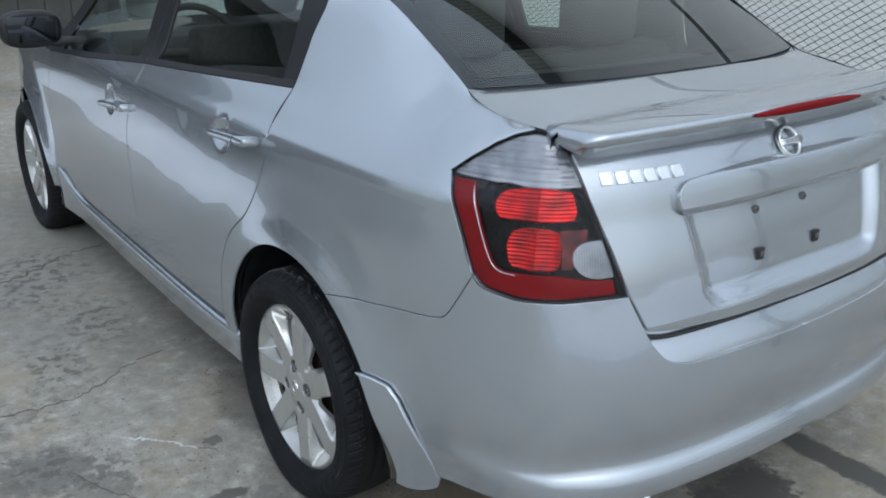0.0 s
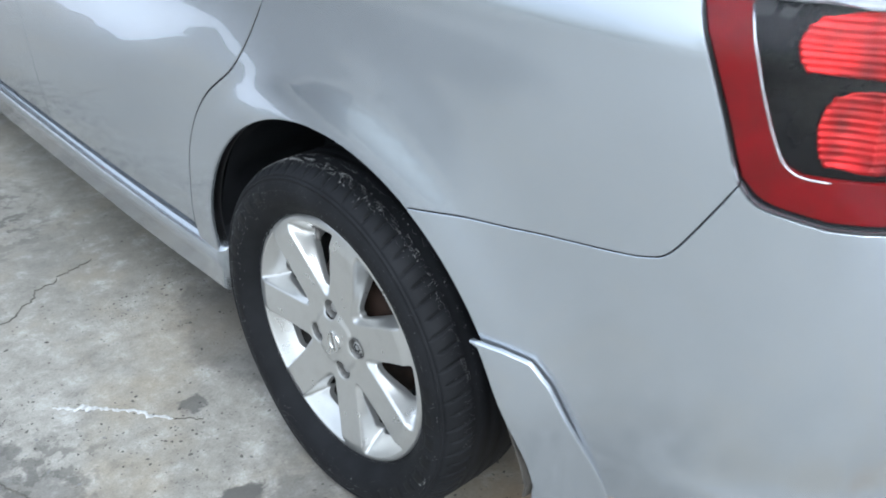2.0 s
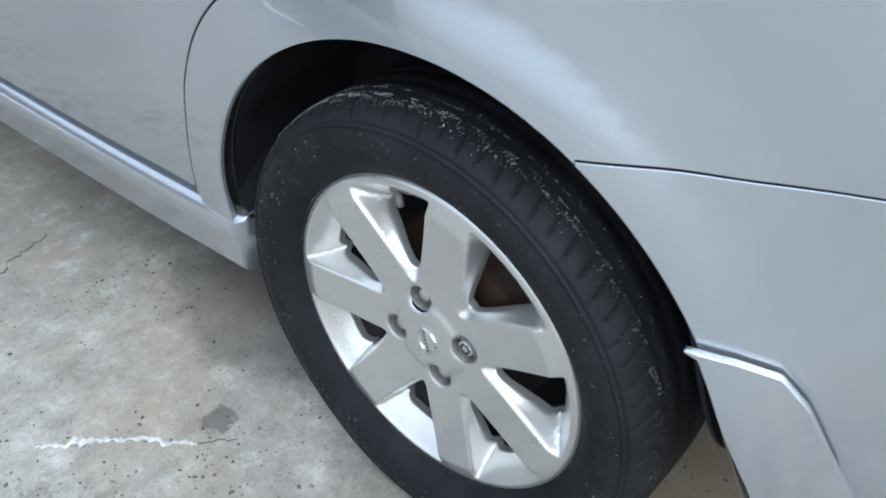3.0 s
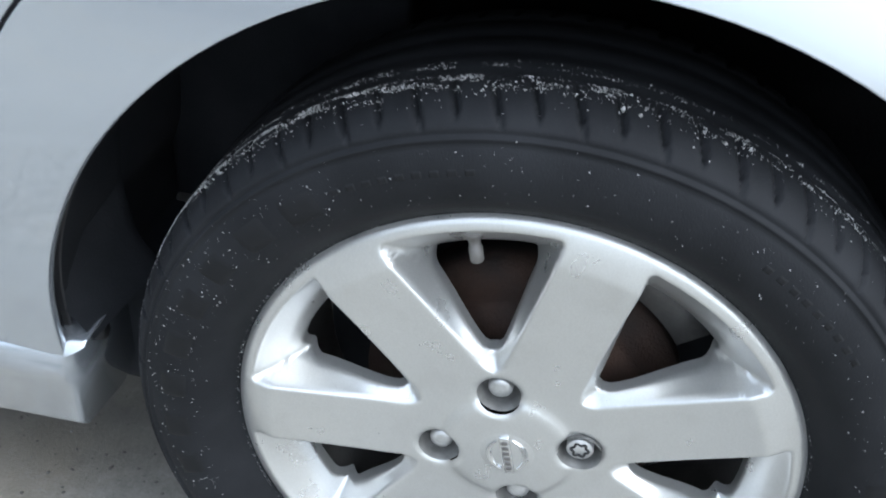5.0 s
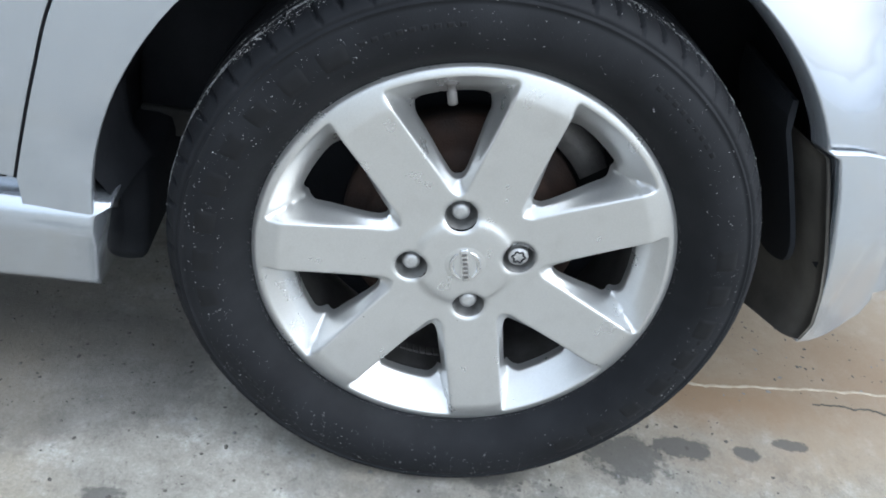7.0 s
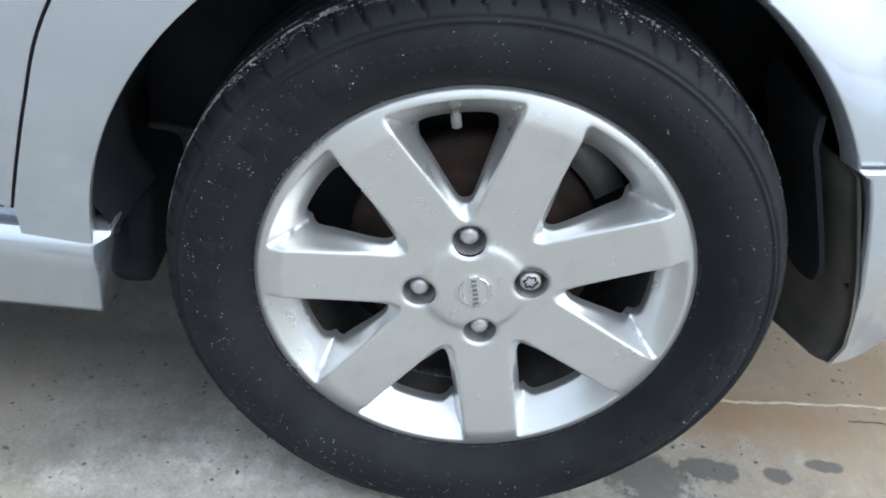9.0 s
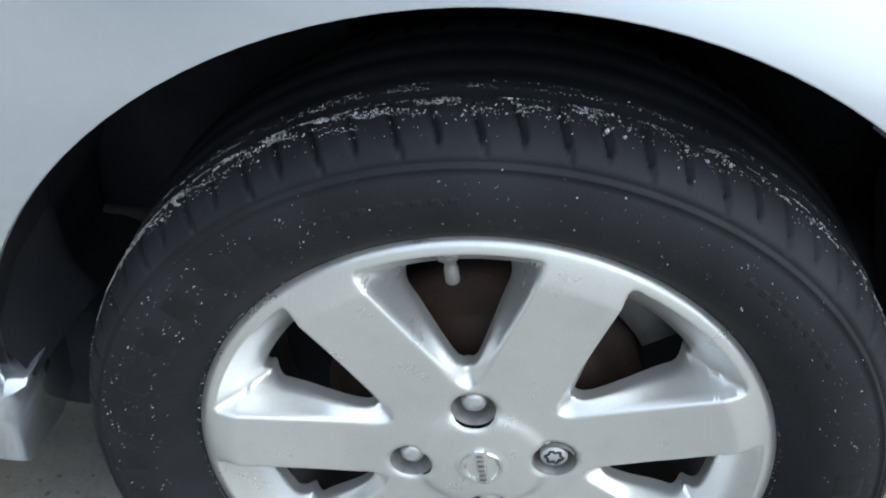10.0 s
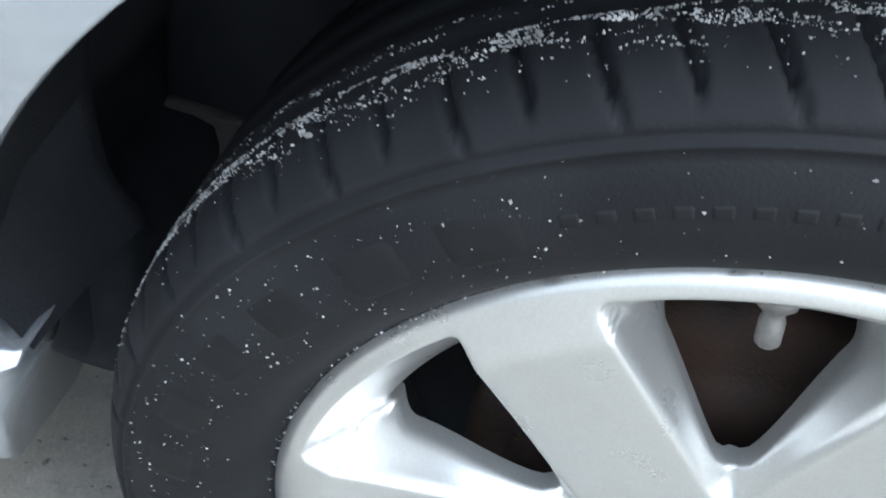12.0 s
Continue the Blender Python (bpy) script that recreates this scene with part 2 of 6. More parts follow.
    # mostly damp and oily marks: x, y, half widths, ragged edge; (-0.72, 0.50) paints shade by the sill too
    for cx, cy, rx, ry, k, rag, sc in (
            (-0.80, -0.07, 0.08, 0.05, 0.8, 1.5, 26.0), (-0.79, -0.27, 0.045, 0.06, 0.8, 2.2, 40.0), (-0.762, -0.355, 0.022, 0.05, 0.85, 2.0, 44.0),
            (-0.762, -0.446, 0.016, 0.022, 0.85, 1.6, 50.0), (-0.90, -0.16, 0.05, 0.05, 0.5, 2.4, 40.0), (-0.66, -0.80, 0.10, 0.06, 0.5, 2.0, 26.0),
            (-0.93, 0.02, 0.09, 0.05, 0.35, 2.4, 34.0), (-0.95, 0.36, 0.03, 0.03, 0.7, 2.0, 50.0),
            (0.14, -0.67, 0.16, 0.12, 0.75, 2.0, 26.0), (0.46, -0.80, 0.06, 0.30, 0.92, 1.3, 16.0), (0.17, -0.73, 0.11, 0.11, 0.9, 2.0, 36.0), (0.03, -0.68, 0.06, 0.04, 0.9, 1.6, 40.0),
            (-1.02, 0.08, 0.065, 0.030, 0.85, 1.3, 30.0), (-1.075, 0.07, 0.030, 0.028, 0.75, 1.4, 40.0), (-1.07, 0.01, 0.055, 0.035, 0.5, 1.8, 30.0), (-0.955, -0.045, 0.035, 0.03, 0.6, 1.6, 40.0),
            # (-4.6, 4.2) lies out of view, added to darken the ground the paint mirrors
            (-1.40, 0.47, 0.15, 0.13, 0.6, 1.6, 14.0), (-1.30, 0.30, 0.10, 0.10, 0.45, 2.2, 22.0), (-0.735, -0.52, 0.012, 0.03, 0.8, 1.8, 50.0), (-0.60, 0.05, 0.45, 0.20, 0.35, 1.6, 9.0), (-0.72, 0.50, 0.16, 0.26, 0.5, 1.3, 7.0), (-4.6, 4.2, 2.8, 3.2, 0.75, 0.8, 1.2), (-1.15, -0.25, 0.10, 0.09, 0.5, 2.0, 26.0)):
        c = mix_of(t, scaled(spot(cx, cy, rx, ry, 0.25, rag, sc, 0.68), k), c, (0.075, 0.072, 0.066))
    # old tracks and scabs: dark flecks gathered in loose patches
    def product(a, b):
        q = node(t, "ShaderNodeMath")
        q.operation = "MULTIPLY"
        t.links.new(a, q.inputs[0])
        t.links.new(b, q.inputs[1])
        return q.outputs[0]
    fleck = ramp_of(t, noise_of(t, 21.0, 8.0, 0.66), ((0.515, (0,) * 3), (0.555, (1,) * 3)))
    for cx, cy, rx, ry, k in ((-1.28, 0.36, 0.20, 0.20, 0.6), (-1.42, 0.52, 0.16, 0.16, 0.75), (-0.98, 1.42, 0.22, 0.34, 0.75), (-1.20, 1.12, 0.15, 0.30, 0.8),
                              (-1.05, 2.08, 0.30, 0.36, 0.8), (-1.36, 0.85, 0.22, 0.22, 0.5), (-1.12, 1.78, 0.16, 0.24, 0.7), (-0.92, -0.12, 0.16, 0.14, 0.6), (-1.0, -0.5, 0.3, 0.3, 0.5)):
        c = mix_of(t, scaled(product(spot(cx, cy, rx, ry, 0.7, 0.9, 7.0), fleck), k), c, (0.085, 0.08, 0.07))
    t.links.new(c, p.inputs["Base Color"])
    t.links.new(ramp_of(t, big, ((0.3, (0.55,) * 3), (0.7, (0.9,) * 3))), p.inputs["Roughness"])
    h = mix_of(t, 0.5, mid, fine)
    bump_of(t, p, h, 0.45, 0.004)
    return m


CONCRETE = concrete_material()
FILLER = plain("white_crack_filler", (0.30, 0.295, 0.28), (0.66, 0.66, 0.63), 0.8, scale=90, bump=0.4)
PALE_SEAM = plain("pale_slab_edge", (0.33, 0.27, 0.19), (0.50, 0.44, 0.35), 0.85, scale=40, bump=0.3)
DIRT = plain("dark_grit", (0.05, 0.046, 0.04), (0.13, 0.12, 0.105), 0.9, scale=40)
CRACK = plain("dark_crack", (0.06, 0.055, 0.045), (0.13, 0.12, 0.10), 0.95, scale=60)


# ---------------------------------------------------------------- mesh helpers
def mesh_of(name, verts, faces, normals=None, smooth=True):
    me = bpy.data.meshes.new(name)
    me.from_pydata([tuple(map(float, v)) for v in verts], [], [tuple(map(int, f)) for f in faces])
    me.polygons.foreach_set("use_smooth", [smooth] * len(me.polygons))
    me.validate()
    if normals is not None and len(normals) == len(me.vertices):
        me.normals_split_custom_set_from_vertices([tuple(map(float, n)) for n in normals])
    return me


def piece(name, me, material, parent=None, label=""):
    me.materials.clear()
    me.materials.append(material)
    ob = new(name, me)
    if parent is not None:
        ob.parent = parent
    return tagged(ob, label)


def part(name, bm, material, parent=None, label="", smooth=True):
    me = bpy.data.meshes.new(name)
    bmesh.ops.recalc_face_normals(bm, faces=bm.faces)
    for f in bm.faces:
        f.smooth = smooth
    bm.to_mesh(me)
    bm.free()
    return piece(name, me, material, parent, label)


def add_box(bm, lo, hi, bevel=0.0, m=None, segments=2):
    """A box between two corners with rounded edges, added to bm."""
    b = bmesh.new()
    bmesh.ops.create_cube(b, size=1)
    c, s = [(a + d) / 2 for a, d in zip(lo, hi)], [d - a for a, d in zip(lo, hi)]
    bmesh.ops.transform(b, matrix=Matrix.Translation(c) @ Matrix.Diagonal((*s, 1)), verts=b.verts)
    if bevel:
        bmesh.ops.bevel(b, geom=b.edges[:], offset=bevel, segments=segments, profile=0.6, affect="EDGES")
    if m is not None:
        bmesh.ops.transform(b, matrix=m, verts=b.verts)
    tmp = bpy.data.meshes.new("tmp")
    b.to_mesh(tmp)
    b.free()
    bm.from_mesh(tmp)
    bpy.data.meshes.remove(tmp)
    return bm


def add_tube(bm, points, radius, sides=8, cap=True):
    """A tube of round section along a line of points, added to bm."""
    pts = [Vector(p) for p in points]
    rings = []
    for i, p in enumerate(pts):
        d = (pts[min(i + 1, len(pts) - 1)] - pts[max(i - 1, 0)]).normalized()
        a = d.orthogonal().normalized() if abs(d.z) > 0.9 else d.cross(Vector((0, 0, 1))).normalized()
        b = d.cross(a)
        r = radius[i] if isinstance(radius, (list, tuple)) else radius
        rings.append([bm.verts.new(p + r * (math.cos(2 * math.pi * k / sides) * a + math.sin(2 * math.pi * k / sides) * b)) for k in range(sides)])
    for p, q in zip(rings, rings[1:]):
        for k in range(sides):
            bm.faces.new((p[k], p[(k + 1) % sides], q[(k + 1) % sides], q[k]))
    if cap:
        bm.faces.new(rings[0][::-1])
        bm.faces.new(rings[-1])
    return bm


def lathe(profile, axis_x=True, steps=64):
    """Verts and faces of a turned shape; profile of (radius, along)."""
    v, f, n = [], [], len(profile)
    for k in range(steps):
        a = 2 * math.pi * k / steps
        for r, x in profile:
            v.append((x, r * math.cos(a), r * math.sin(a)))
    for k in range(steps):
        for i in range(n - 1):
            a, b = k * n + i, ((k + 1) % steps) * n + i
            f.append((a, a + 1, b + 1, b))
    return v, f


# ---------------------------------------------------------------- the car's outer form
# plan of the waist line, from the nose round the left side to the tail
PLAN = [(0, 3.58), (-0.40, 3.52), (-0.66, 3.34), (-0.78, 3.05), (-0.825, 2.70), (-0.842, 2.3), (-0.855, 1.3), (-0.855, 0.6), (-0.832, 0.1), (-0.808, -0.25),
        (-0.782, -0.45), (-0.746, -0.585), (-0.703, -0.683), (-0.667, -0.735), (-0.612, -0.776), (-0.46, -0.833), (-0.25, -0.86), (0, -0.866)]


def spline(points, steps=24):
    p = [np.array(q, float) for q in points]
    p = [np.array((-p[1][0], p[1][1]))] + p + [np.array((-p[-2][0], p[-2][1]))]
    out = []
    for a, b, c, d in zip(p, p[1:], p[2:], p[3:]):
        for k in range(steps):
            t = k / steps
            out.append(0.5 * (2 * b + (c - a) * t + (2 * a - 5 * b + 4 * c - d) * t * t + (3 * b - a - 3 * c + d) * t ** 3))
    return np.array(out + [p[-2]])


LINE = spline(PLAN)
ALONG = np.concatenate([[0], np.cumsum(np.linalg.norm(np.diff(LINE, axis=0), axis=1))])
_i0 = int(np.argmin(abs(LINE[:, 1]) + (LINE[:, 0] > -0.5) * 9))
ULINE = ALONG[_i0] + LINE[_i0, 1] - ALONG
_tan = np.gradient(LINE, axis=0)
_tan /= np.linalg.norm(_tan, axis=1)[:, None]
OUT = np.stack([_tan[:, 1], -_tan[:, 0]], 1)
OUT[0], OUT[-1] = (0, 1), (0, -1)
U_TAIL, U_NOSE = float(ULINE[-1]), float(ULINE[0])
SIDE = [(0.15, -0.03), (0.3, -0.018), (0.40, -0.004), (0.5, 0.002), (0.62, 0.003), (0.72, 0), (0.85, -0.0090), (0.90, -0.0150), (0.932, -0.0195), (0.944, -0.0228), (0.956, -0.0305), (0.97, -0.0400), (1.02, -0.070),
        (1.06, -0.094), (1.12, -0.120), (1.25, -0.17), (1.4, -0.24), (1.5, -0.31)]
REAR = [(0.15, -0.010), (0.22, 0.006), (0.28, 0.023), (0.31, 0.032), (0.335, 0.039), (0.358, 0.038), (0.372, 0.033), (0.385, 0.024), (0.398, 0.017), (0.415, 0.0165), (0.45, 0.023), (0.5, 0.0290), (0.55, 0.0275), (0.605, 0.0205), (0.66, 0.0115), (0.72, 0), (0.8, -0.016), (0.9, -0.045),
        (1.0, -0.078), (1.06, -0.125), (1.1, -0.18), (1.5, -0.4)]
ARCH = 0.380
WHEELS = ((0.006, 0.307), (2.691, 0.307))


def profile(table, z):
    xs, ys = np.array(table, float).T
    m = np.gradient(ys, xs)
    k = np.clip(np.searchsorted(xs, z) - 1, 0, len(xs) - 2)
    h = xs[k + 1] - xs[k]
    t = np.clip((z - xs[k]) / h, 0, 1)
    return (2 * t ** 3 - 3 * t ** 2 + 1) * ys[k] + (t ** 3 - 2 * t ** 2 + t) * h * m[k] + (3 * t ** 2 - 2 * t ** 3) * ys[k + 1] + (t ** 3 - t ** 2) * h * m[k + 1]


def ease(x):
    x = np.clip(x, 0, 1)
    return x * x * (3 - 2 * x)


DENTS = ((0.392, 0.905, 0.056, 0.020), (1.335, 0.845, 0.056, 0.020))


def skin(u, z, lift=0.0):
    """The outer skin of the left half: u runs backwards along the waist line (u = y beside the cabin), z is the height."""
    u, z = np.asarray(u, float), np.asarray(z, float)
    turn = np.where((u < U_TAIL) | (u > U_NOSE), -1.0, 1.0)
    u = np.where(u < U_TAIL, 2 * U_TAIL - u, np.where(u > U_NOSE, 2 * U_NOSE - u, u))
    cx, cy = np.interp(-u, -ULINE, LINE[:, 0]), np.interp(-u, -ULINE, LINE[:, 1])
    nx, ny = np.interp(-u, -ULINE, OUT[:, 0]), np.interp(-u, -ULINE, OUT[:, 1])
    b = ease((-0.45 - u) / 0.5)
    d = profile(SIDE, z) * (1 - b) + profile(REAR, z) * b
    for wu, wz in WHEELS:
        r = np.hypot(u - wu, z - wz)
        front = np.where(u > wu, 1 - 0.75 * np.clip((u - wu) / 0.35, 0, 1), 1)
        top = 0.70 + 0.30 * np.clip((wu - u) / 0.33, 0, 1)
        t = (ARCH + 0.066 - r) / 0.066
        lip = 0.5 * (t + np.sqrt(t * t + 0.03)) - 0.02
        d = d + (0.019 * ease((ARCH + 0.165 - r) / 0.165) + 0.016 * np.clip(lip, 0, 1.1) * ease((ARCH + 0.165 - r) / 0.05)) * top * np.clip((u + 0.62) / 0.2, 0, 1) * front
    for du, dz, dr, depth in DENTS:
        d = d - depth * ease(1.25 * (1 - np.hypot(u - du, z - dz) / dr))
    d = d + lift
    return np.stack([(cx + nx * d) * turn, cy + ny * d, z + 0 * d], -1)


def normals_of(f, u, z, e=1e-3):
    a = f(u + e, z) - f(u - e, z)
    b = f(u, z + e) - f(u, z - e)
    n = np.cross(b, a)
    return n / np.maximum(np.linalg.norm(n, axis=-1)[..., None], 1e-9)


def dense(poly, step):
    out = []
    for i, a in enumerate(poly):
        b = poly[(i + 1) % len(poly)]
        n = max(1, int(math.ceil(math.hypot(b[0] - a[0], b[1] - a[1]) / step)))
        out += [(a[0] + (b[0] - a[0]) * k / n, a[1] + (b[1] - a[1]) * k / n) for k in range(n)]
    return out


def smooth_line(points, n=8):
    """A smooth open line through plane points."""
    p = [np.array(q, float) for q in points]
    p = [2 * p[0] - p[1]] + p + [2 * p[-1] - p[-2]]
    out = []
    for a, b, c, d in zip(p, p[1:], p[2:], p[3:]):
        for k in range(n):
            t = k / n
            out.append(tuple(0.5 * (2 * b + (c - a) * t + (2 * a - 5 * b + 4 * c - d) * t * t + (3 * b - a - 3 * c + d) * t ** 3)))
    return out + [tuple(p[-2])]


def inside(poly, x, y):
    px, py = np.array(poly).T
    qx, qy = np.roll(px, -1), np.roll(py, -1)
    x, y = x[:, None], y[:, None]
    cross = ((py > y) != (qy > y)) & (x < (qx - px) * (y - py) / np.where(qy == py, 1e-12, qy - py) + px)
    return cross.sum(1) % 2 == 1


from mathutils.geometry import delaunay_2d_cdt


def panel(poly, f=skin, step=0.022, gap=0.0, lip=0.012, both=False, fine=(), open_u=None, open_z=None):
    """Verts, normals and faces of a sheet with folded edges over the outline poly in the plane of f.
    gap: how far the outline draws back; open_u: an edge at that u has no fold; fine: spots (u, z, radius, step) of denser mesh."""
    b = np.array(dense(poly, step))
    area = 0.5 * np.sum(b[:, 0] * np.roll(b[:, 1], -1) - np.roll(b[:, 0], -1) * b[:, 1])
    if area < 0:
        b = b[::-1]
    t = np.roll(b, -1, 0) - np.roll(b, 1, 0)
    t /= np.maximum(np.linalg.norm(t, axis=1)[:, None], 1e-9)
    o = np.stack([t[:, 1], -t[:, 0]], 1)
    keep = np.ones(len(b), bool)
    if open_u is not None:
        keep = abs(b[:, 0] - open_u) > 1e-6
    if open_z is not None:
        keep &= b[:, 1] < open_z
    b = b - o * gap * keep[:, None]
    lo, hi = b.min(0), b.max(0)
    gx, gy = np.meshgrid(np.arange(lo[0] + step / 2, hi[0], step), np.arange(lo[1] + step / 2, hi[1], step))
    g = np.stack([gx.ravel(), gy.ravel()], 1)
    for du, dz, r, s in fine:
        g = g[np.hypot(g[:, 0] - du, g[:, 1] - dz) > r]
        fx, fy = np.meshgrid(np.arange(du - r, du + r, s), np.arange(dz - r, dz + r, s))
        q = np.stack([fx.ravel(), fy.ravel()], 1)
        g = np.concatenate([g, q[np.hypot(q[:, 0] - du, q[:, 1] - dz) < r]])
    g = g[inside(b, g[:, 0], g[:, 1])]
    if len(g):
        dist = np.min(np.hypot(g[:, None, 0] - b[None, :, 0], g[:, None, 1] - b[None, :, 1]), 1)
        g = g[dist > step * 0.45]
    pts = np.concatenate([b, g]) if len(g) else b
    n = len(b)
    res = delaunay_2d_cdt([Vector((float(x), float(y))) for x, y in pts], [(i, (i + 1) % n) for i in range(n)], [], 0, 1e-7, True)
    p2 = np.array([tuple(v) for v in res[0]])
    tri = [tuple(q) for q in res[2]]
    mid = np.array([p2[list(q)].mean(0) for q in tri])
    tri = [q for q, ok in zip(tri, inside(b, mid[:, 0], mid[:, 1])) if ok]
    v3, n3 = f(p2[:, 0], p2[:, 1]), normals_of(f, p2[:, 0], p2[:, 1])
    verts, norms, faces = list(v3), list(n3), []
    for q in tri:
        a, c, d = (v3[i] for i in q[:3])
        faces.append(q if np.dot(np.cross(c - a, d - a), n3[q[0]]) > 0 else q[::-1])
    # folded edge
    bv, bn = f(b[:, 0], b[:, 1]), normals_of(f, b[:, 0], b[:, 1])
    ov = f(b[:, 0] + o[:, 0] * 0.002, b[:, 1] + o[:, 1] * 0.002) - bv
    ov /= np.maximum(np.linalg.norm(ov, axis=1)[:, None], 1e-9)
    base = len(verts)
    r1, r2 = bv + ov * 0.0012 - bn * 0.0016, bv + ov * 0.0012 - bn * lip
    nn = bn * 0.6 + ov
    nn /= np.linalg.norm(nn, axis=1)[:, None]
    for ring, rn in ((bv, bn), (r1, nn), (r2, ov)):
        verts += list(ring)
        norms += list(rn)
    for i in range(n):
        j = (i + 1) % n
        if not (keep[i] or keep[j]):
            continue
        for k in (0, 1):
            q = (base + k * n + i, base + (k + 1) * n + i, base + (k + 1) * n + j, base + k * n + j)
            a, c, d = verts[q[0]], verts[q[1]], verts[q[3]]
            faces.append(q if np.dot(np.cross(c - a, d - a), norms[q[1]]) > 0 else q[::-1])
    if both:
        m = len(verts)
        verts += [v * np.array((-1, 1, 1)) for v in verts[:m]]
        norms += [v * np.array((-1, 1, 1)) for v in norms[:m]]
        faces += [tuple(i + m for i in q[::-1]) for q in faces[:]]
    return verts, norms, faces


def mirrored(geo):
    v, n, f = geo
    flip = np.array((-1, 1, 1))
    return [p * flip for p in v], [p * flip for p in n], [q[::-1] for q in f]


def sheet(name, geo, material, parent, label=""):
    v, n, f = geo
    return piece(name, mesh_of(name, v, f, n), material, parent, label)


def both_sides(name, geo, material, parent, label=""):
    return sheet(name, geo, material, parent, label), sheet(name, mirrored(geo), material, parent, label)


def grid_sheet(f, us, vs):
    """Verts, normals and faces of a smooth patch f(u, v)."""
    uu, vv = np.meshgrid(us, vs)
    p = f(uu.ravel(), vv.ravel())
    nrm = normals_of(f, uu.ravel(), vv.ravel())
    if np.nansum((p - np.array((0, 1.2, 0.7))) * nrm) < 0:
        nrm = -nrm
    w = len(us)
    faces = []
    for j in range(len(vs) - 1):
        for i in range(w - 1):
            q = (j * w + i, j * w + i + 1, (j + 1) * w + i + 1, (j + 1) * w + i)
            a, c, d = p[q[0]], p[q[1]], p[q[3]]
            faces.append(q if np.dot(np.cross(c - a, d - a), nrm[q[0]]) > 0 else q[::-1])
    return list(p), list(nrm), faces


def lifted(f, d):
    """The surface f, moved out by d along its normal."""
    return lambda u, z: f(u, z) + normals_of(f, np.asarray(u, float), np.asarray(z, float)) * d


def arch_line(wu, wz, a0, a1, n=40, r=ARCH):
    return [(wu + r * math.cos(radians(a0 + (a1 - a0) * k / n)), wz + r * math.sin(radians(a0 + (a1 - a0) * k / n))) for k in range(n + 1)]


# ---------------------------------------------------------------- ground
def build_ground():
    bm = bmesh.new()
    bmesh.ops.create_grid(bm, x_segments=60, y_segments=60, size=60)
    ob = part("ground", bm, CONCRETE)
    return tagged(ob, "old grey concrete yard, stained and damp in patches, shade painted under the car", "ground", kind="structure")


build_ground()


def ribbon(name, points, widths, material, label, rise=0.0025, ragged=0.6, jitter=0.007):
    """A flat, ragged seam in the concrete along plane points."""
    line = smooth_line(points, 22)
    bm = bmesh.new()
    rows = []
    for i, (x, y) in enumerate(line):
        a, b = np.array(line[max(i - 1, 0)]), np.array(line[min(i + 1, len(line) - 1)])
        d = (b - a) / max(np.linalg.norm(b - a), 1e-9)
        side = np.array((-d[1], d[0]))
        s = i / (len(line) - 1)
        w = float(np.interp(s, np.linspace(0, 1, len(widths)), widths))
        wander = noise.noise(Vector((x * 26, y * 26, 1.0))) + 0.6 * noise.noise(Vector((x * 70, y * 70, 2.0))) + 0.4 * noise.noise(Vector((x * 190, y * 190, 5.0)))
        c = np.array((x, y)) + side * jitter * wander
        wl = max(0.0002, w * (1 + ragged * 2 * noise.noise(Vector((x * 120, y * 120, 3.0)))))
        wr = max(0.0002, w * (1 + ragged * 2 * noise.noise(Vector((x * 120, y * 120, 8.0)))))
        l, r = c + side * wl, c - side * wr
        rows.append([bm.verts.new((*l, 0.0004)), bm.verts.new((*c, rise)), bm.verts.new((*r, 0.0004))])
    for p, q in zip(rows, rows[1:]):
        for k in (0, 1):
            bm.faces.new((p[k], p[k + 1], q[k + 1], q[k]))
    return tagged(part(name, bm, material), label, "crack", kind="structure")


ribbon("crack_filler", [(-1.165, 0.53), (-1.12, 0.495), (-1.07, 0.44), (-1.02, 0.375), (-1.00, 0.345)], [0.002, 0.007, 0.003, 0.006, 0.0015], FILLER,
       "white filler smeared along a crack in the concrete", ragged=0.95)
ribbon("crack", [(-1.00, 0.345), (-0.975, 0.325), (-0.955, 0.305)], [0.0008, 0.0012, 0.0006], CRACK, "thin dark crack in the concrete")
ribbon("crack", [(-1.62, 0.95), (-1.40, 0.86), (-1.17, 0.86), (-1.00, 0.98), (-0.86, 1.02)], [0.0016, 0.0028, 0.0014, 0.0008], CRACK, "dark crack across the concrete", ragged=0.9, jitter=0.022)
ribbon("crack", [(-1.35, 2.05), (-1.14, 2.02), (-0.90, 2.18), (-0.70, 2.24)], [0.003, 0.005, 0.002], CRACK, "dark crack across the concrete", ragged=0.9, jitter=0.026)
ribbon("crack", [(-1.33, 0.43), (-1.30, 0.34), (-1.27, 0.27), (-1.22, 0.20)], [0.0012, 0.0016, 0.0008], CRACK, "thin dark crack in the concrete")
ribbon("crack_filler", [(-0.632, -0.30), (-0.628, -0.40), (-0.618, -0.50), (-0.606, -0.63), (-0.60, -0.78), (-0.61, -0.95)], [0.002, 0.0028, 0.0022, 0.0026, 0.002], PALE_SEAM, "pale worn edge between two concrete slabs", ragged=0.5, jitter=0.004)
ribbon("crack", [(-0.640, -0.585), (-0.638, -0.64), (-0.645, -0.72), (-0.64, -0.80)], [0.0006, 0.0016, 0.001], CRACK, "thin dark crack in the concrete")


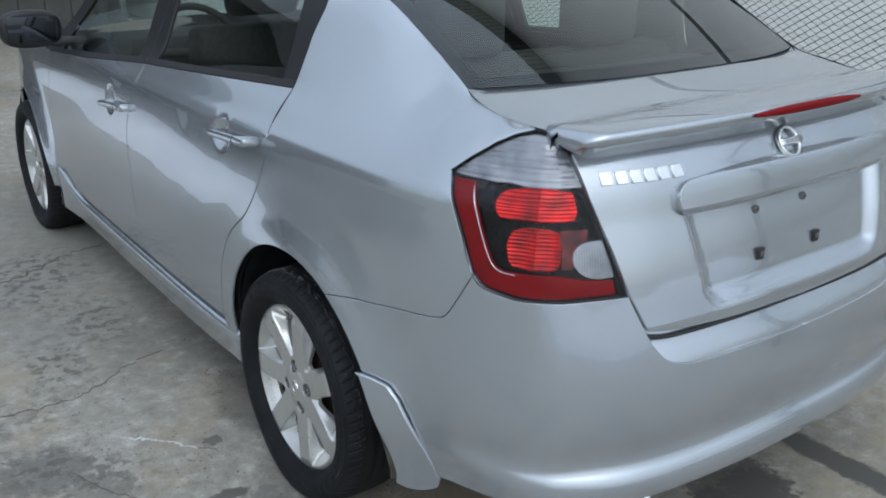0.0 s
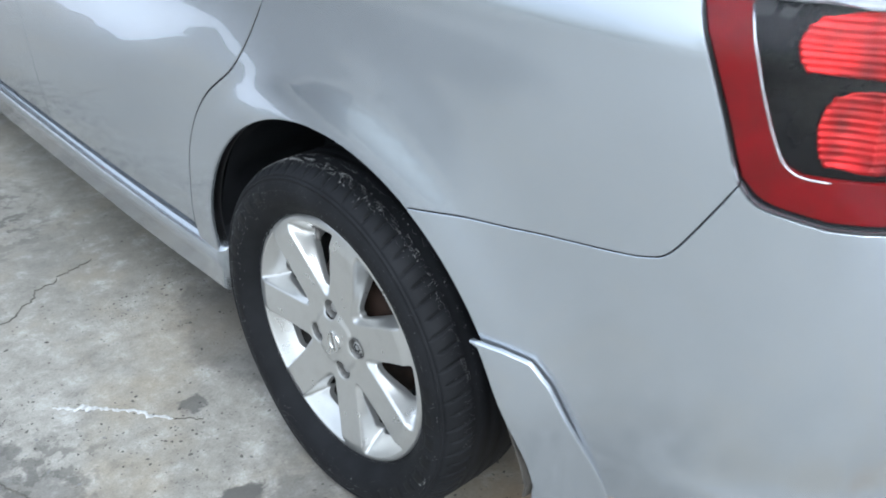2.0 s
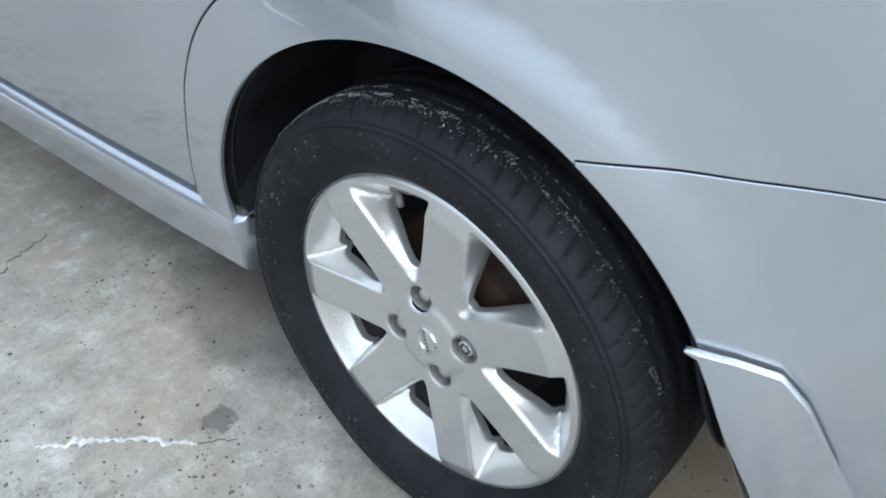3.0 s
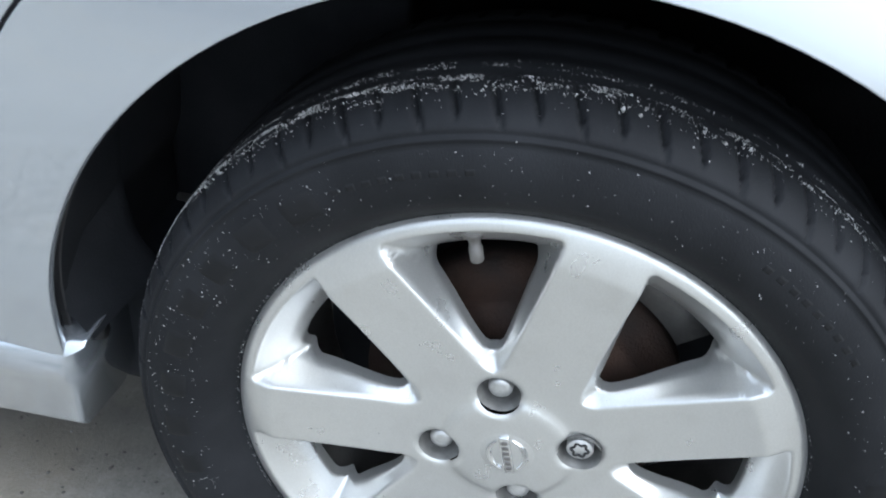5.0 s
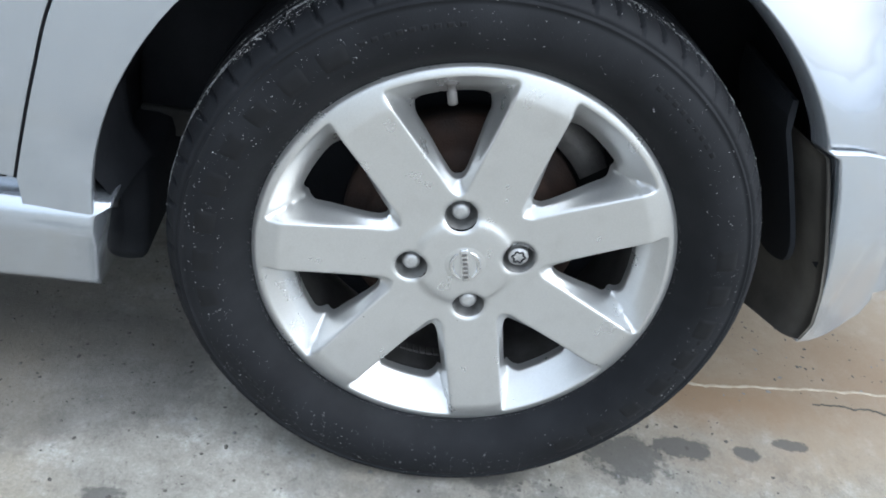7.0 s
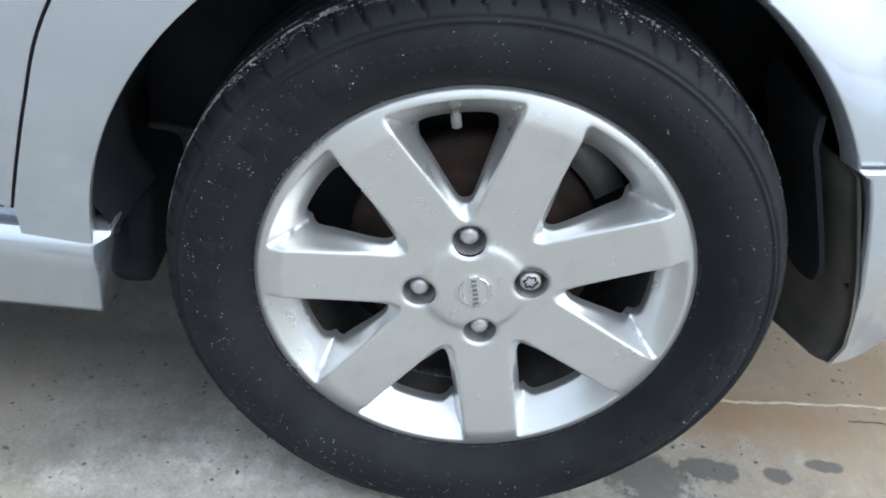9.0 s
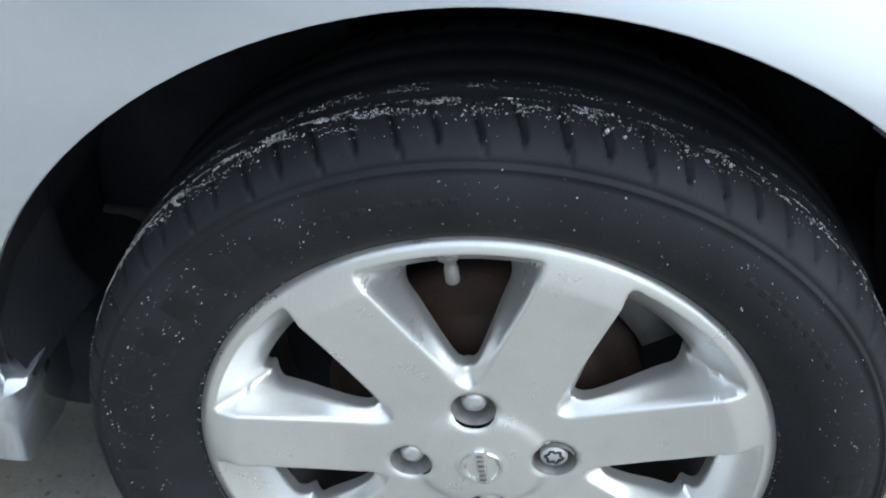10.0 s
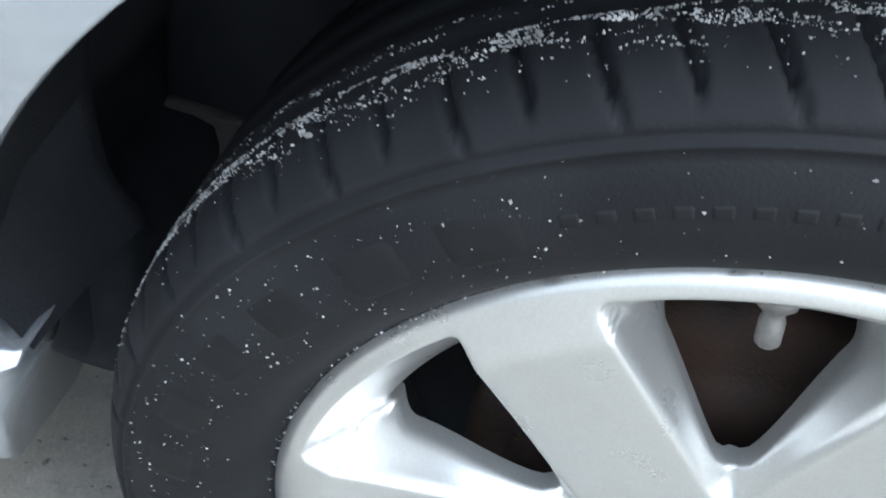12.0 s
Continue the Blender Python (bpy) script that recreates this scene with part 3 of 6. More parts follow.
def crumbs():
    """Grit, chips and specks of dirt lying on the concrete."""
    rnd = random.Random(11)
    for name, material, count, label in (("dirt_crumbs", DIRT, 6500, "dark grit and specks of dirt scattered on the concrete"), ("pale_chips", WELL, 1500, "pale chips and grains scattered on the concrete")):
        verts, faces = [], []
        for _ in range(count):
            x, y = (rnd.uniform(-1.75, 0.6), rnd.uniform(-1.5, 2.6)) if rnd.random() < 0.55 else (rnd.uniform(-1.3, -0.45), rnd.uniform(-0.95, 0.9))
            if noise.noise(Vector((x * 3.5, y * 3.5, 4.0 if name == "dirt_crumbs" else 9.0))) < rnd.uniform(-0.35, 0.35):
                continue
            r = rnd.choice((0.0008, 0.0012, 0.0016, 0.0022, 0.003)) * rnd.uniform(0.6, 1.3)
            b, n, turn = len(verts), 5, rnd.uniform(0, 6.3)
            long = rnd.uniform(0.6, 1.8)
            for k in range(n):
                w = 2 * math.pi * k / n
                px, py = r * long * math.cos(w) * rnd.uniform(0.7, 1.2), r * math.sin(w) * rnd.uniform(0.7, 1.2)
                verts.append((x + px * math.cos(turn) - py * math.sin(turn), y + px * math.sin(turn) + py * math.cos(turn), 0.0002))
            verts.append((x, y, r * rnd.uniform(0.25, 0.6)))
            faces += [(b + k, b + (k + 1) % n, b + n) for k in range(n)]
        tagged(piece(name, mesh_of(name, verts, faces, smooth=False), material), label, "grit", kind="stuff")


crumbs()

# ---------------------------------------------------------------- the car
car = new("sedan")
tagged(car, "silver four-door sedan with a boot spoiler, parked on concrete", "car")

# (y, z) along the fold of the rear wheel's liner
LINER_EDGE = [(0.345, 0.58), (0.378, 0.50), (0.391, 0.42), (0.389, 0.375), (0.383, 0.344), (0.368, 0.322), (0.358, 0.308)]

# lines on the skin: (u, z)
DOOR_REAR = smooth_line([(0.124, 1.061), (0.150, 0.99), (0.146, 0.937), (0.152, 0.871), (0.188, 0.796), (0.245, 0.718), (0.325, 0.655), (0.373, 0.601), (0.41, 0.53),
                         (0.43, 0.46), (0.445, 0.40), (0.460, 0.338)], 5)
DOOR_MID = smooth_line([(1.062, 1.004), (1.079, 0.922), (1.138, 0.828), (1.162, 0.746), (1.156, 0.629), (1.143, 0.489), (1.141, 0.338)], 5)
DOOR_FRONT = smooth_line([(2.16, 0.915), (2.21, 0.80), (2.23, 0.65), (2.22, 0.50), (2.19, 0.338)], 5)
BELT = [(2.236, 0.908), (1.697, 0.948), (1.062, 1.004), (0.487, 1.040), (0.124, 1.061)]
BUMPER_SEAM = smooth_line([(-0.188, 0.639), (-0.26, 0.650), (-0.34, 0.658), (-0.424, 0.669), (-0.482, 0.676), (-0.525, 0.683), (-0.552, 0.697), (-0.584, 0.748), (-0.611, 0.796)], 4)
LAMP = ([(-0.521, 0.990), (-0.577, 0.870)] + smooth_line([(-0.605, 0.800), (-0.622, 0.782), (-0.643, 0.772), (-0.705, 0.763)], 4)
        + [(-0.806, 0.765), (-0.936, 0.768), (-0.906, 0.858), (-0.862, 0.955)] + smooth_line([(-0.828, 1.044), (-0.812, 1.056), (-0.785, 1.063)], 3)
        + [(-0.740, 1.073), (-0.689, 1.077), (-0.650, 1.068), (-0.607, 1.050), (-0.560, 1.020)])


def belt_z(u):
    return np.interp(-np.asarray(u, float), [-a for a, b in BELT], [b for a, b in BELT])


def body_panels():
    # rear quarter below the shoulder
    up = [p for p in DOOR_REAR if p[1] <= 0.97]
    low = arch_line(*WHEELS[0], -2, 120.5)
    quarter = ([(-0.45, 0.97), (0.149, 0.97)] + up + [(0.458, 0.300), (0.386, 0.300)] + low + BUMPER_SEAM + [(-0.577, 0.870), (-0.521, 0.990)])
    both_sides("quarter_panel", panel(quarter, step=0.016, gap=0.0026, lip=0.009, open_z=0.9695), PAINT, car, "silver quarter panel with a flared wheel arch")
    # doors
    rear = DOOR_REAR[::-1] + [(0.487, 1.040)] + DOOR_MID + [(0.8, 0.338)]
    for side in (0, 1):
        for name, line in (("rear_door", rear), ("front_door", DOOR_MID[::-1] + [(1.697, 0.948)] + DOOR_FRONT + [(1.6, 0.338)])):
            dent = DENTS[0] if name == "rear_door" else DENTS[1]
            geo = panel(line, gap=0.0026, lip=0.02, fine=((dent[0], dent[1], 0.062, 0.007),))
            door = sheet(name, mirrored(geo) if side else geo, PAINT, car)
            door_parts(door, name, side)
    # front wing and nose
    wing = ([(2.16, 0.915)] + DOOR_FRONT + [(2.22, 0.30), (2.311, 0.300)] + arch_line(*WHEELS[1], 182, 60)[:] + [(3.0, 0.72), (3.0, 0.90)])
    both_sides("front_wing", panel(wing, gap=0.002), PAINT, car)
    nose = arch_line(*WHEELS[1], 60, -8) + [(3.2, 0.22), (U_NOSE, 0.2), (U_NOSE, 0.74), (3.6, 0.76), (3.0, 0.90), (3.0, 0.72)]
    sheet("front_bumper", panel(nose, step=0.05, both=True, open_u=U_NOSE), PAINT, car)
    # rear bumper
    bump = ([(-0.420, 0.258), (-0.412, 0.308), (-0.394, 0.359), (-0.373, 0.410), (-0.355, 0.456), (-0.339, 0.484)] + arch_line(*WHEELS[0], 152, 120.5) + BUMPER_SEAM + smooth_line([(-0.622, 0.782), (-0.643, 0.772), (-0.705, 0.762)], 3)
            + [(-0.806, 0.764), (-0.944, 0.766)] + smooth_line([(-0.984, 0.685), (-1.005, 0.652), (-1.038, 0.620), (-1.085, 0.606), (-1.15, 0.602)], 5)
            + [(U_TAIL, 0.598), (U_TAIL, 0.312), (-1.08, 0.312), (-1.0, 0.310), (-0.955, 0.306), (-0.92, 0.303), (-0.75, 0.303), (-0.55, 0.284)])
    sheet("rear_bumper", panel(bump, gap=0.0018, both=True, open_u=U_TAIL, lip=0.03), PAINT, car, "silver rear bumper with a folded lower lip")
    # sloping shelf between bumper and boot lid
    def shelf(u, z):
        k = ease((0.70 - np.asarray(z, float)) / 0.11)
        return skin(u, z, 0) + normals_of(skin, np.asarray(u, float), np.asarray(z, float)) * (-0.034 + 0.030 * k)[..., None]
    sh = [(-0.965, 0.71), (-0.995, 0.655), (-1.04, 0.615), (-1.09, 0.600), (U_TAIL, 0.590), (U_TAIL, 0.72)]
    sheet("bumper_step", panel(sh, f=shelf, both=True, open_u=U_TAIL, lip=0.004), PAINT, car)
    rock = [(0.45, 0.30), (0.45, 0.336), (2.2, 0.336), (2.2, 0.30)]
    both_sides("rocker_panel", panel(rock, f=lambda u, z: skin(u, z, -0.020), step=0.04, lip=0.004), PAINT, car)
    # black shell behind the gaps
    def inner(u, z):
        return skin(u, z, -0.026)
    shell = ([(2.25, 0.26), (2.16, 0.90)] + [(1.697, 0.945), (1.062, 1.0), (0.487, 1.035), (0.10, 1.055), (-0.45, 1.0), (-0.60, 0.99), (-0.95, 0.95), (-0.975, 0.72), (-1.0, 0.58), (-0.9, 0.30), (-0.425, 0.29), (-0.38, 0.42)]
             + arch_line(*WHEELS[0], 150, 2, r=ARCH + 0.006) + [(0.39, 0.26)])
    both_sides("inner_shell", panel(shell, f=inner, step=0.04, lip=0.002), BLACK, car)


# black tubes added in the panel gaps to keep them dark
def seam_fills():
    for s in (1, -1):
        for line, r, d in ((DOOR_REAR, 0.0036, -0.0045), (DOOR_MID, 0.0034, -0.0045), (DOOR_FRONT, 0.0034, -0.0045), (BUMPER_SEAM, 0.0013, -0.0030), ([(0.47, 0.3365), (1.0, 0.3365), (1.6, 0.3365), (2.19, 0.3365)], 0.0022, -0.006)):
            bm = bmesh.new()
            pts = [skin(u, z, d) for u, z in line]
            add_tube(bm, [(s * p[0], p[1], p[2]) for p in pts], r, 6)
            part("seam_fill", bm, GAP_BLACK, car, "black gap between body panels")


def door_parts(door, name, side):
    s = -1 if side else 1
    flip = np.array((-1 if side else 1, 1, 1))
    # pull handle: a bar bowed away from the door over its dish
    a, b = ((-0.858, 0.408, 0.911), (-0.858, 0.172, 0.926)) if name == "rear_door" else ((-0.866, 1.395, 0.828), (-0.866, 1.132, 0.851))
    a, b = np.array(a), np.array(b)
    def bar_ring(t, grow=1.0):
        end = max(0.0, abs(t - 0.5) * 2 - 0.94) / 0.06
        hh = 0.0118 * (0.80 + 0.25 * t) * (1 - 0.25 * end * end) * grow
        foot = max(float(ease((0.12 - t) / 0.06)), float(ease((t - 0.80) / 0.05)))
        front, back = -0.0095 + 0.004 * end * end, 0.0065 + 0.030 * foot
        c = a + (b - a) * t
        ring = []
        for q in range(16):
            w = 2 * math.pi * q / 16
            co, sn = math.copysign(abs(math.cos(w)) ** 0.45, math.cos(w)), math.copysign(abs(math.sin(w)) ** 0.45, math.sin(w))
            ring.append(tuple((c + np.array(((front + back) / 2 + (back - front) / 2 * grow * co, 0, hh * sn + 0.004 * t * (1 - t)))) * flip))
        return ring
    bm = bmesh.new()
    rows = [[bm.verts.new(p) for p in bar_ring(t)] for t in (0, 0.01, 0.03, 0.06, 0.09, 0.12, 0.2, 0.3, 0.4, 0.5, 0.6, 0.7, 0.78, 0.80, 0.83, 0.86, 0.92, 0.97, 0.99, 1.0)]
    for p, q in zip(rows, rows[1:]):
        for k in range(16):
            bm.faces.new((p[k], p[(k + 1) % 16], q[(k + 1) % 16], q[k]))
    bm.faces.new(rows[0])
    bm.faces.new(rows[-1])
    handle = part("door_handle", bm, PAINT, door, "silver pull handle over a round dish")
    handle.data.set_sharp_from_angle(angle=radians(50))
    # seam of the fixed end cap
    bm = bmesh.new()
    ring = bar_ring(0.70, 1.01)
    add_tube(bm, ring + [ring[0]], 0.0009, 5, cap=False)
    part("cap_seam", bm, GAP_BLACK, handle)
    if name == "front_door":
        bm = bmesh.new()
        p = (a + (b - a) * 0.87 + np.array((-0.0095, 0, 0.0))) * flip
        add_tube(bm, [tuple(p + np.array((0.004 * s, 0, 0))), tuple(p), tuple(p - np.array((0.0015 * s, 0, 0)))], [0.0075, 0.0075, 0.006], 14)
        part("key_lock", bm, STEEL, handle, "round key lock")
    # window glass, its black frame and the sill strip
    if name == "rear_door":
        glass = [(0.19, 1.075), (0.487, 1.052), (0.985, 1.022), (0.97, 1.33), (0.60, 1.37), (0.30, 1.33), (0.19, 1.26)]
        frame = [[(0.126, 1.064), (0.108, 1.19), (0.084, 1.255), (0.082, 1.29), (0.114, 1.33), (0.174, 1.36), (0.25, 1.385), (0.30, 1.34), (0.215, 1.31), (0.188, 1.262), (0.186, 1.078), (0.19, 1.06)],
                 [(0.985, 1.012), (1.06, 1.008), (1.03, 1.39), (0.965, 1.39)], [(0.25, 1.385), (0.30, 1.335), (0.60, 1.375), (0.97, 1.335), (0.965, 1.39), (0.60, 1.41)]]
        strip = [(0.128, 1.062), (0.487, 1.042), (1.058, 1.006), (1.058, 1.022), (0.487, 1.056), (0.128, 1.077)]
    else:
        glass = [(1.14, 1.012), (1.697, 0.966), (2.05, 0.94), (1.75, 1.20), (1.45, 1.36), (1.14, 1.36)]
        frame = [[(1.066, 1.006), (1.15, 1.0), (1.13, 1.39), (1.035, 1.39)], [(1.13, 1.39), (1.14, 1.355), (1.45, 1.355), (1.75, 1.195), (2.05, 0.94), (2.19, 0.915), (1.82, 1.24), (1.52, 1.40)],
                 [(1.98, 0.93), (2.19, 0.915), (2.02, 1.06), (1.93, 1.04)]]
        strip = [(1.066, 1.005), (1.697, 0.950), (2.18, 0.914), (2.15, 0.930), (1.697, 0.966), (1.066, 1.021)]
    def at(g):
        return mirrored(g) if side else g
    pane = sheet("window_pane", at(panel(glass, f=lambda u, z: skin(u, z, -0.008), step=0.05, lip=0.003)), GLASS, door, "dark tinted window")
    pane.visible_shadow = False
    for line in frame:
        sheet("window_frame", at(panel(line, f=lambda u, z: skin(u, z, -0.001), step=0.04, lip=0.012)), GLOSS_BLACK, door, "black window frame")
    sheet("window_strip", at(panel(strip, f=lambda u, z: skin(u, z, 0.002), step=0.05, lip=0.012)), BLACK, door)


body_panels()
seam_fills()

# shoulder, rear pillar and the edge of rear window and boot
GLASS_EDGE = [(0.0, (-0.556, 0.270, 1.392)), (0.25, (-0.562, -0.045, 1.293)), (0.45, (-0.571, -0.235, 1.197)), (0.58, (-0.578, -0.338, 1.142)), (0.64, (-0.583, -0.378, 1.122)),
              (0.70, (-0.591, -0.402, 1.109)), (0.78, (-0.599, -0.457, 1.098)), (0.90, (-0.597, -0.540, 1.085)), (1.0, (-0.586, -0.594, 1.077))]
SHOULDER = [(0.3, 0.97), (-0.45, 0.97), (-0.521, 0.990), (-0.560, 1.020), (-0.607, 1.050), (-0.650, 1.068), (-0.69, 1.077)]
FRAME_EDGE = ([0.97, 1.06, 1.19, 1.255, 1.29, 1.33, 1.36, 1.385], [0.149, 0.122, 0.104, 0.080, 0.078, 0.11, 0.17, 0.262])


def curve_at(table, s):
    """Points of a smooth line through table rows (s, point)."""
    xs = [a for a, b in table]
    return np.stack([profile([(a, b[k]) for a, b in table], s) for k in range(3)], -1)


def pillar(s, v):
    """From the shoulder line (v = 0) up to the rear window and boot (v = 1); s runs from the rear door back to the lamp."""
    s, v = np.clip(np.asarray(s, float), 0, 1), np.asarray(v, float)
    u = 0.149 + (-0.6895 - 0.149) * s
    z0 = np.interp(-u, [-a for a, b in SHOULDER], [b for a, b in SHOULDER])
    top = curve_at(GLASS_EDGE, s)
    def section(u, z0, top, s, v):
        p0 = skin(u, z0)
        up = skin(u, z0 + 0.004) - p0
        up = up / np.linalg.norm(up, axis=-1)[..., None]
        span = np.linalg.norm(top - p0, axis=-1)[..., None]
        flat = ease((s - 0.50) / 0.25)[..., None]
        end = (1 - flat) * np.array((0.42, 0.02, 0.80)) + flat * np.array((0.93, 0.0, 0.22))
        p1, p2 = p0 + up * span * 0.36, top - end * span * 0.33
        w = v[..., None]
        return (1 - w) ** 3 * p0 + 3 * (1 - w) ** 2 * w * p1 + 3 * (1 - w) * w * w * p2 + w ** 3 * top
    p = section(u, z0, top, s, v)
    zf = 0.97 + v * 0.415
    front = skin(np.interp(zf, *FRAME_EDGE), zf)
    one = np.zeros_like(s)
    first = section(one + 0.149, one + 0.97, curve_at(GLASS_EDGE, one), one, v)
    return p + ((1 - s) ** 4)[..., None] * (front - first)


both_sides("rear_pillar", grid_sheet(pillar, np.linspace(0, 1, 72), np.linspace(0, 1, 36)), PAINT, car, "silver rear pillar and shoulder")


# boot lid: upright face and deck
def deck(x, y):
    x, y = np.asarray(x, float), np.asarray(y, float)
    side = np.interp(-y, [0.378, 0.402, 0.457, 0.540, 0.594, 0.75], [1.117, 1.106, 1.096, 1.083, 1.076, 1.068])
    mid = np.interp(-y, [0.378, 0.513, 0.65, 0.80], [1.136, 1.126, 1.107, 1.081])
    z = side + (mid - side) * (1 - np.clip(abs(x) / 0.60, 0, 1) ** 2.6)
    return np.stack([x, y, z + 0 * x], -1)


def deck_edge(v):
    return np.stack([np.interp(v, [0, 0.35, 0.7, 1], [0.581, 0.600, 0.597, 0.584]), np.interp(v, [0, 0.35, 0.7, 1], [-0.378, -0.457, -0.540, -0.596])], -1)


def boot_lid():
    lid = None
    face = ([(-0.836, 1.040)] + [(-0.866, 0.955), (-0.910, 0.858), (-0.945, 0.768)] + smooth_line([(-0.985, 0.690), (-1.05, 0.682), (-1.2, 0.676)], 3) + [(U_TAIL, 0.672), (U_TAIL, 1.066), (-1.1, 1.060)])
    def lid_skin(u, z):
        # a pressed bay for the plate, with soft sides
        u, z = np.asarray(u, float), np.asarray(z, float)
        side = np.interp(z, [0.70, 0.74, 0.92], [-1.155, -1.128, -1.085])
        bay = ease((side - u) / 0.050) * ease((z - 0.700) / 0.050) * ease((0.935 - z) / 0.01)
        flange = ease((0.700 - z) / 0.02)
        return skin(u, z) + normals_of(skin, u, z) * (0.003 - 0.024 * bay - 0.004 * flange)[..., None]
    lid = sheet("boot_lid", panel(face, f=lid_skin, step=0.0085, gap=0.002, both=True, open_u=U_TAIL, lip=0.02), PAINT, car, "silver boot lid with an empty number plate bay")
    # black strip added below the lid in place of the gap's shade
    bm = bmesh.new()
    seal = [skin(u, 0.668 + 0.014 * float(ease((u + 1.05) / 0.1)), -0.010) for u in np.linspace(-0.975, U_TAIL, 30)]
    add_tube(bm, [tuple(p) for p in seal] + [(-p[0], p[1], p[2]) for p in seal[-2::-1]], 0.0048, 6)
    part("lid_gap", bm, BLACK, lid, "black strip standing in for the shaded gap under the lid")
    # deck sheet, rounded down to the upright face
    n = 25
    v, nn, f = [], [], []
    us = np.linspace(-1, 1, 49)
    vs = np.linspace(0, 1, 22)
    top_u = U_TAIL - (-0.836)
    def deck_patch(a, b):
        a, b = np.asarray(a, float), np.asarray(b, float)
        e = deck_edge(np.minimum(b, 1))
        front = np.stack([a * e[..., 0], e[..., 1] + 0 * a], -1)
        bow = -0.135 * (1 - abs(a) ** 2.4) * (1 - b)
        uu = -0.836 + top_u * (1 - abs(a))
        back = skin(uu, np.full_like(uu, 1.058))
        x = a * e[..., 0] * (1 - b ** 4) + np.sign(a) * abs(back[..., 0]) * b ** 4
        y = (-0.378 + bow) * (1 - b) + (back[..., 1]) * b
        z = deck(x, y)[..., 2] * (1 - b ** 10) + 1.060 * b ** 10
        return np.stack([x, y, z], -1)
    g = grid_sheet(deck_patch, us, vs)
    sheet("deck", g, PAINT, lid)
    # handle garnish over the bay
    def bar(u, z):
        k = ease(2.2 * (1 - abs(np.asarray(z, float) - 0.945) / 0.046))
        return skin(u, z) + normals_of(skin, np.asarray(u, float), np.asarray(z, float)) * (0.004 + 0.016 * k)[..., None]
    gb = smooth_line([(-1.086, 0.906), (-1.075, 0.925), (-1.077, 0.956), (-1.10, 0.971)], 4) + [(-1.25, 0.984), (U_TAIL, 0.988), (U_TAIL, 0.904), (-1.25, 0.904)]
    sheet("garnish_bar", panel(gb, f=bar, step=0.007, both=True, open_u=U_TAIL, lip=0.03), PAINT, lid, "silver grip bar above the plate bay")
    # emblem: ring with a cross bar, plain
    bm = bmesh.new()
    def on_lid(x, z, d):
        p, n = lid_skin(U_TAIL + abs(x), z), normals_of(lid_skin, np.array(U_TAIL + abs(x)), np.array(z))
        q = p + n * d
        return (math.copysign(abs(q[0]), x), q[1], q[2])
    cx, cz = -0.014, 1.003
    c = np.array(on_lid(cx, cz, 0.0))
    up = np.array(on_lid(cx, cz + 0.012, 0.0)) - np.array(on_lid(cx, cz - 0.012, 0.0))
    up = up / np.linalg.norm(up)
    out = np.array((0.0, -up[2], up[1]))
    def disc(x, z, d):
        return tuple(c + np.array((x, 0, 0)) + up * z + out * d)
    ring = [disc(0.032 * math.cos(a), 0.033 * math.sin(a), 0.007) for a in np.linspace(0, 2 * math.pi, 41)]
    add_tube(bm, ring, 0.0056, 10, cap=False)
    for dz in (-0.0045, 0.0, 0.0045):
        add_tube(bm, [disc(k * 0.040, dz, 0.011) for k in (-1, -0.5, 0, 0.5, 1)], 0.0042, 8)
    part("emblem", bm, CHROME, lid, "chrome ring with a cross bar")
    # chrome name marks as plain slanted blocks
    for k in range(6):
        u0 = -0.890 - k * 0.0365
        plate = [(u0 - 0.003, 0.9845), (u0 - 0.028, 0.9845), (u0 - 0.025, 1.0065), (u0, 1.0065)]
        sheet("name_mark", panel(plate, f=lambda u, z: skin(u, z, 0.0085), step=0.01, lip=0.005), CHROME, lid, "small raised chrome mark")
    for k in range(2):
        u0 = -0.905 - k * 0.028
        bm = bmesh.new()
        for za in (0.990, 1.000, 1.010):
            p, q = skin(u0, za, 0.006), skin(u0 - 0.02, za, 0.006)
            add_tube(bm, [(-p[0], p[1], p[2]), (-q[0], q[1], q[2])], 0.003, 6)
        part("trim_mark", bm, CHROME, lid, "small raised chrome mark")
    # screws and clips of the bay
    for x in (-0.122, 0.050):
        v, f = lathe([(0.0, 0.006), (0.006, 0.0055), (0.0085, 0.004), (0.0095, 0.0), (0.0095, -0.006)], steps=20)
        m = Matrix.Translation(on_lid(x, 0.882, 0.0005)) @ Matrix.Rotation(radians(-90), 4, "Z") @ Matrix.Rotation(radians(-10), 4, "Y")
        screw = piece("plate_screw", mesh_of("plate_screw", [tuple(m @ Vector(p)) for p in v], f), STEEL, lid, "grey plate screw")
        bm = bmesh.new()
        add_box(bm, (0.0035, -0.005, -0.0012), (0.0066, 0.005, 0.0012), 0.0, m)
        part("screw_slot", bm, GAP_BLACK, screw)
    for x in (-0.125, 0.080):
        c = on_lid(x, 0.787, 0.0)
        bm = bmesh.new()
        add_box(bm, (c[0] - 0.0115, c[1] - 0.007, c[2] - 0.0135), (c[0] + 0.0115, c[1] + 0.012, c[2] + 0.0135), 0.003)
        clip = part("plate_clip", bm, BLACK, lid, "black square plastic clip")
        bm = bmesh.new()
        add_box(bm, (c[0] - 0.004, c[1] - 0.0085, c[2] - 0.006), (c[0] + 0.006, c[1] - 0.006, c[2] + 0.006), 0.001)
        part("clip_hole", bm, STEEL, clip)
    # spoiler
    bm = bmesh.new()
    rows = []
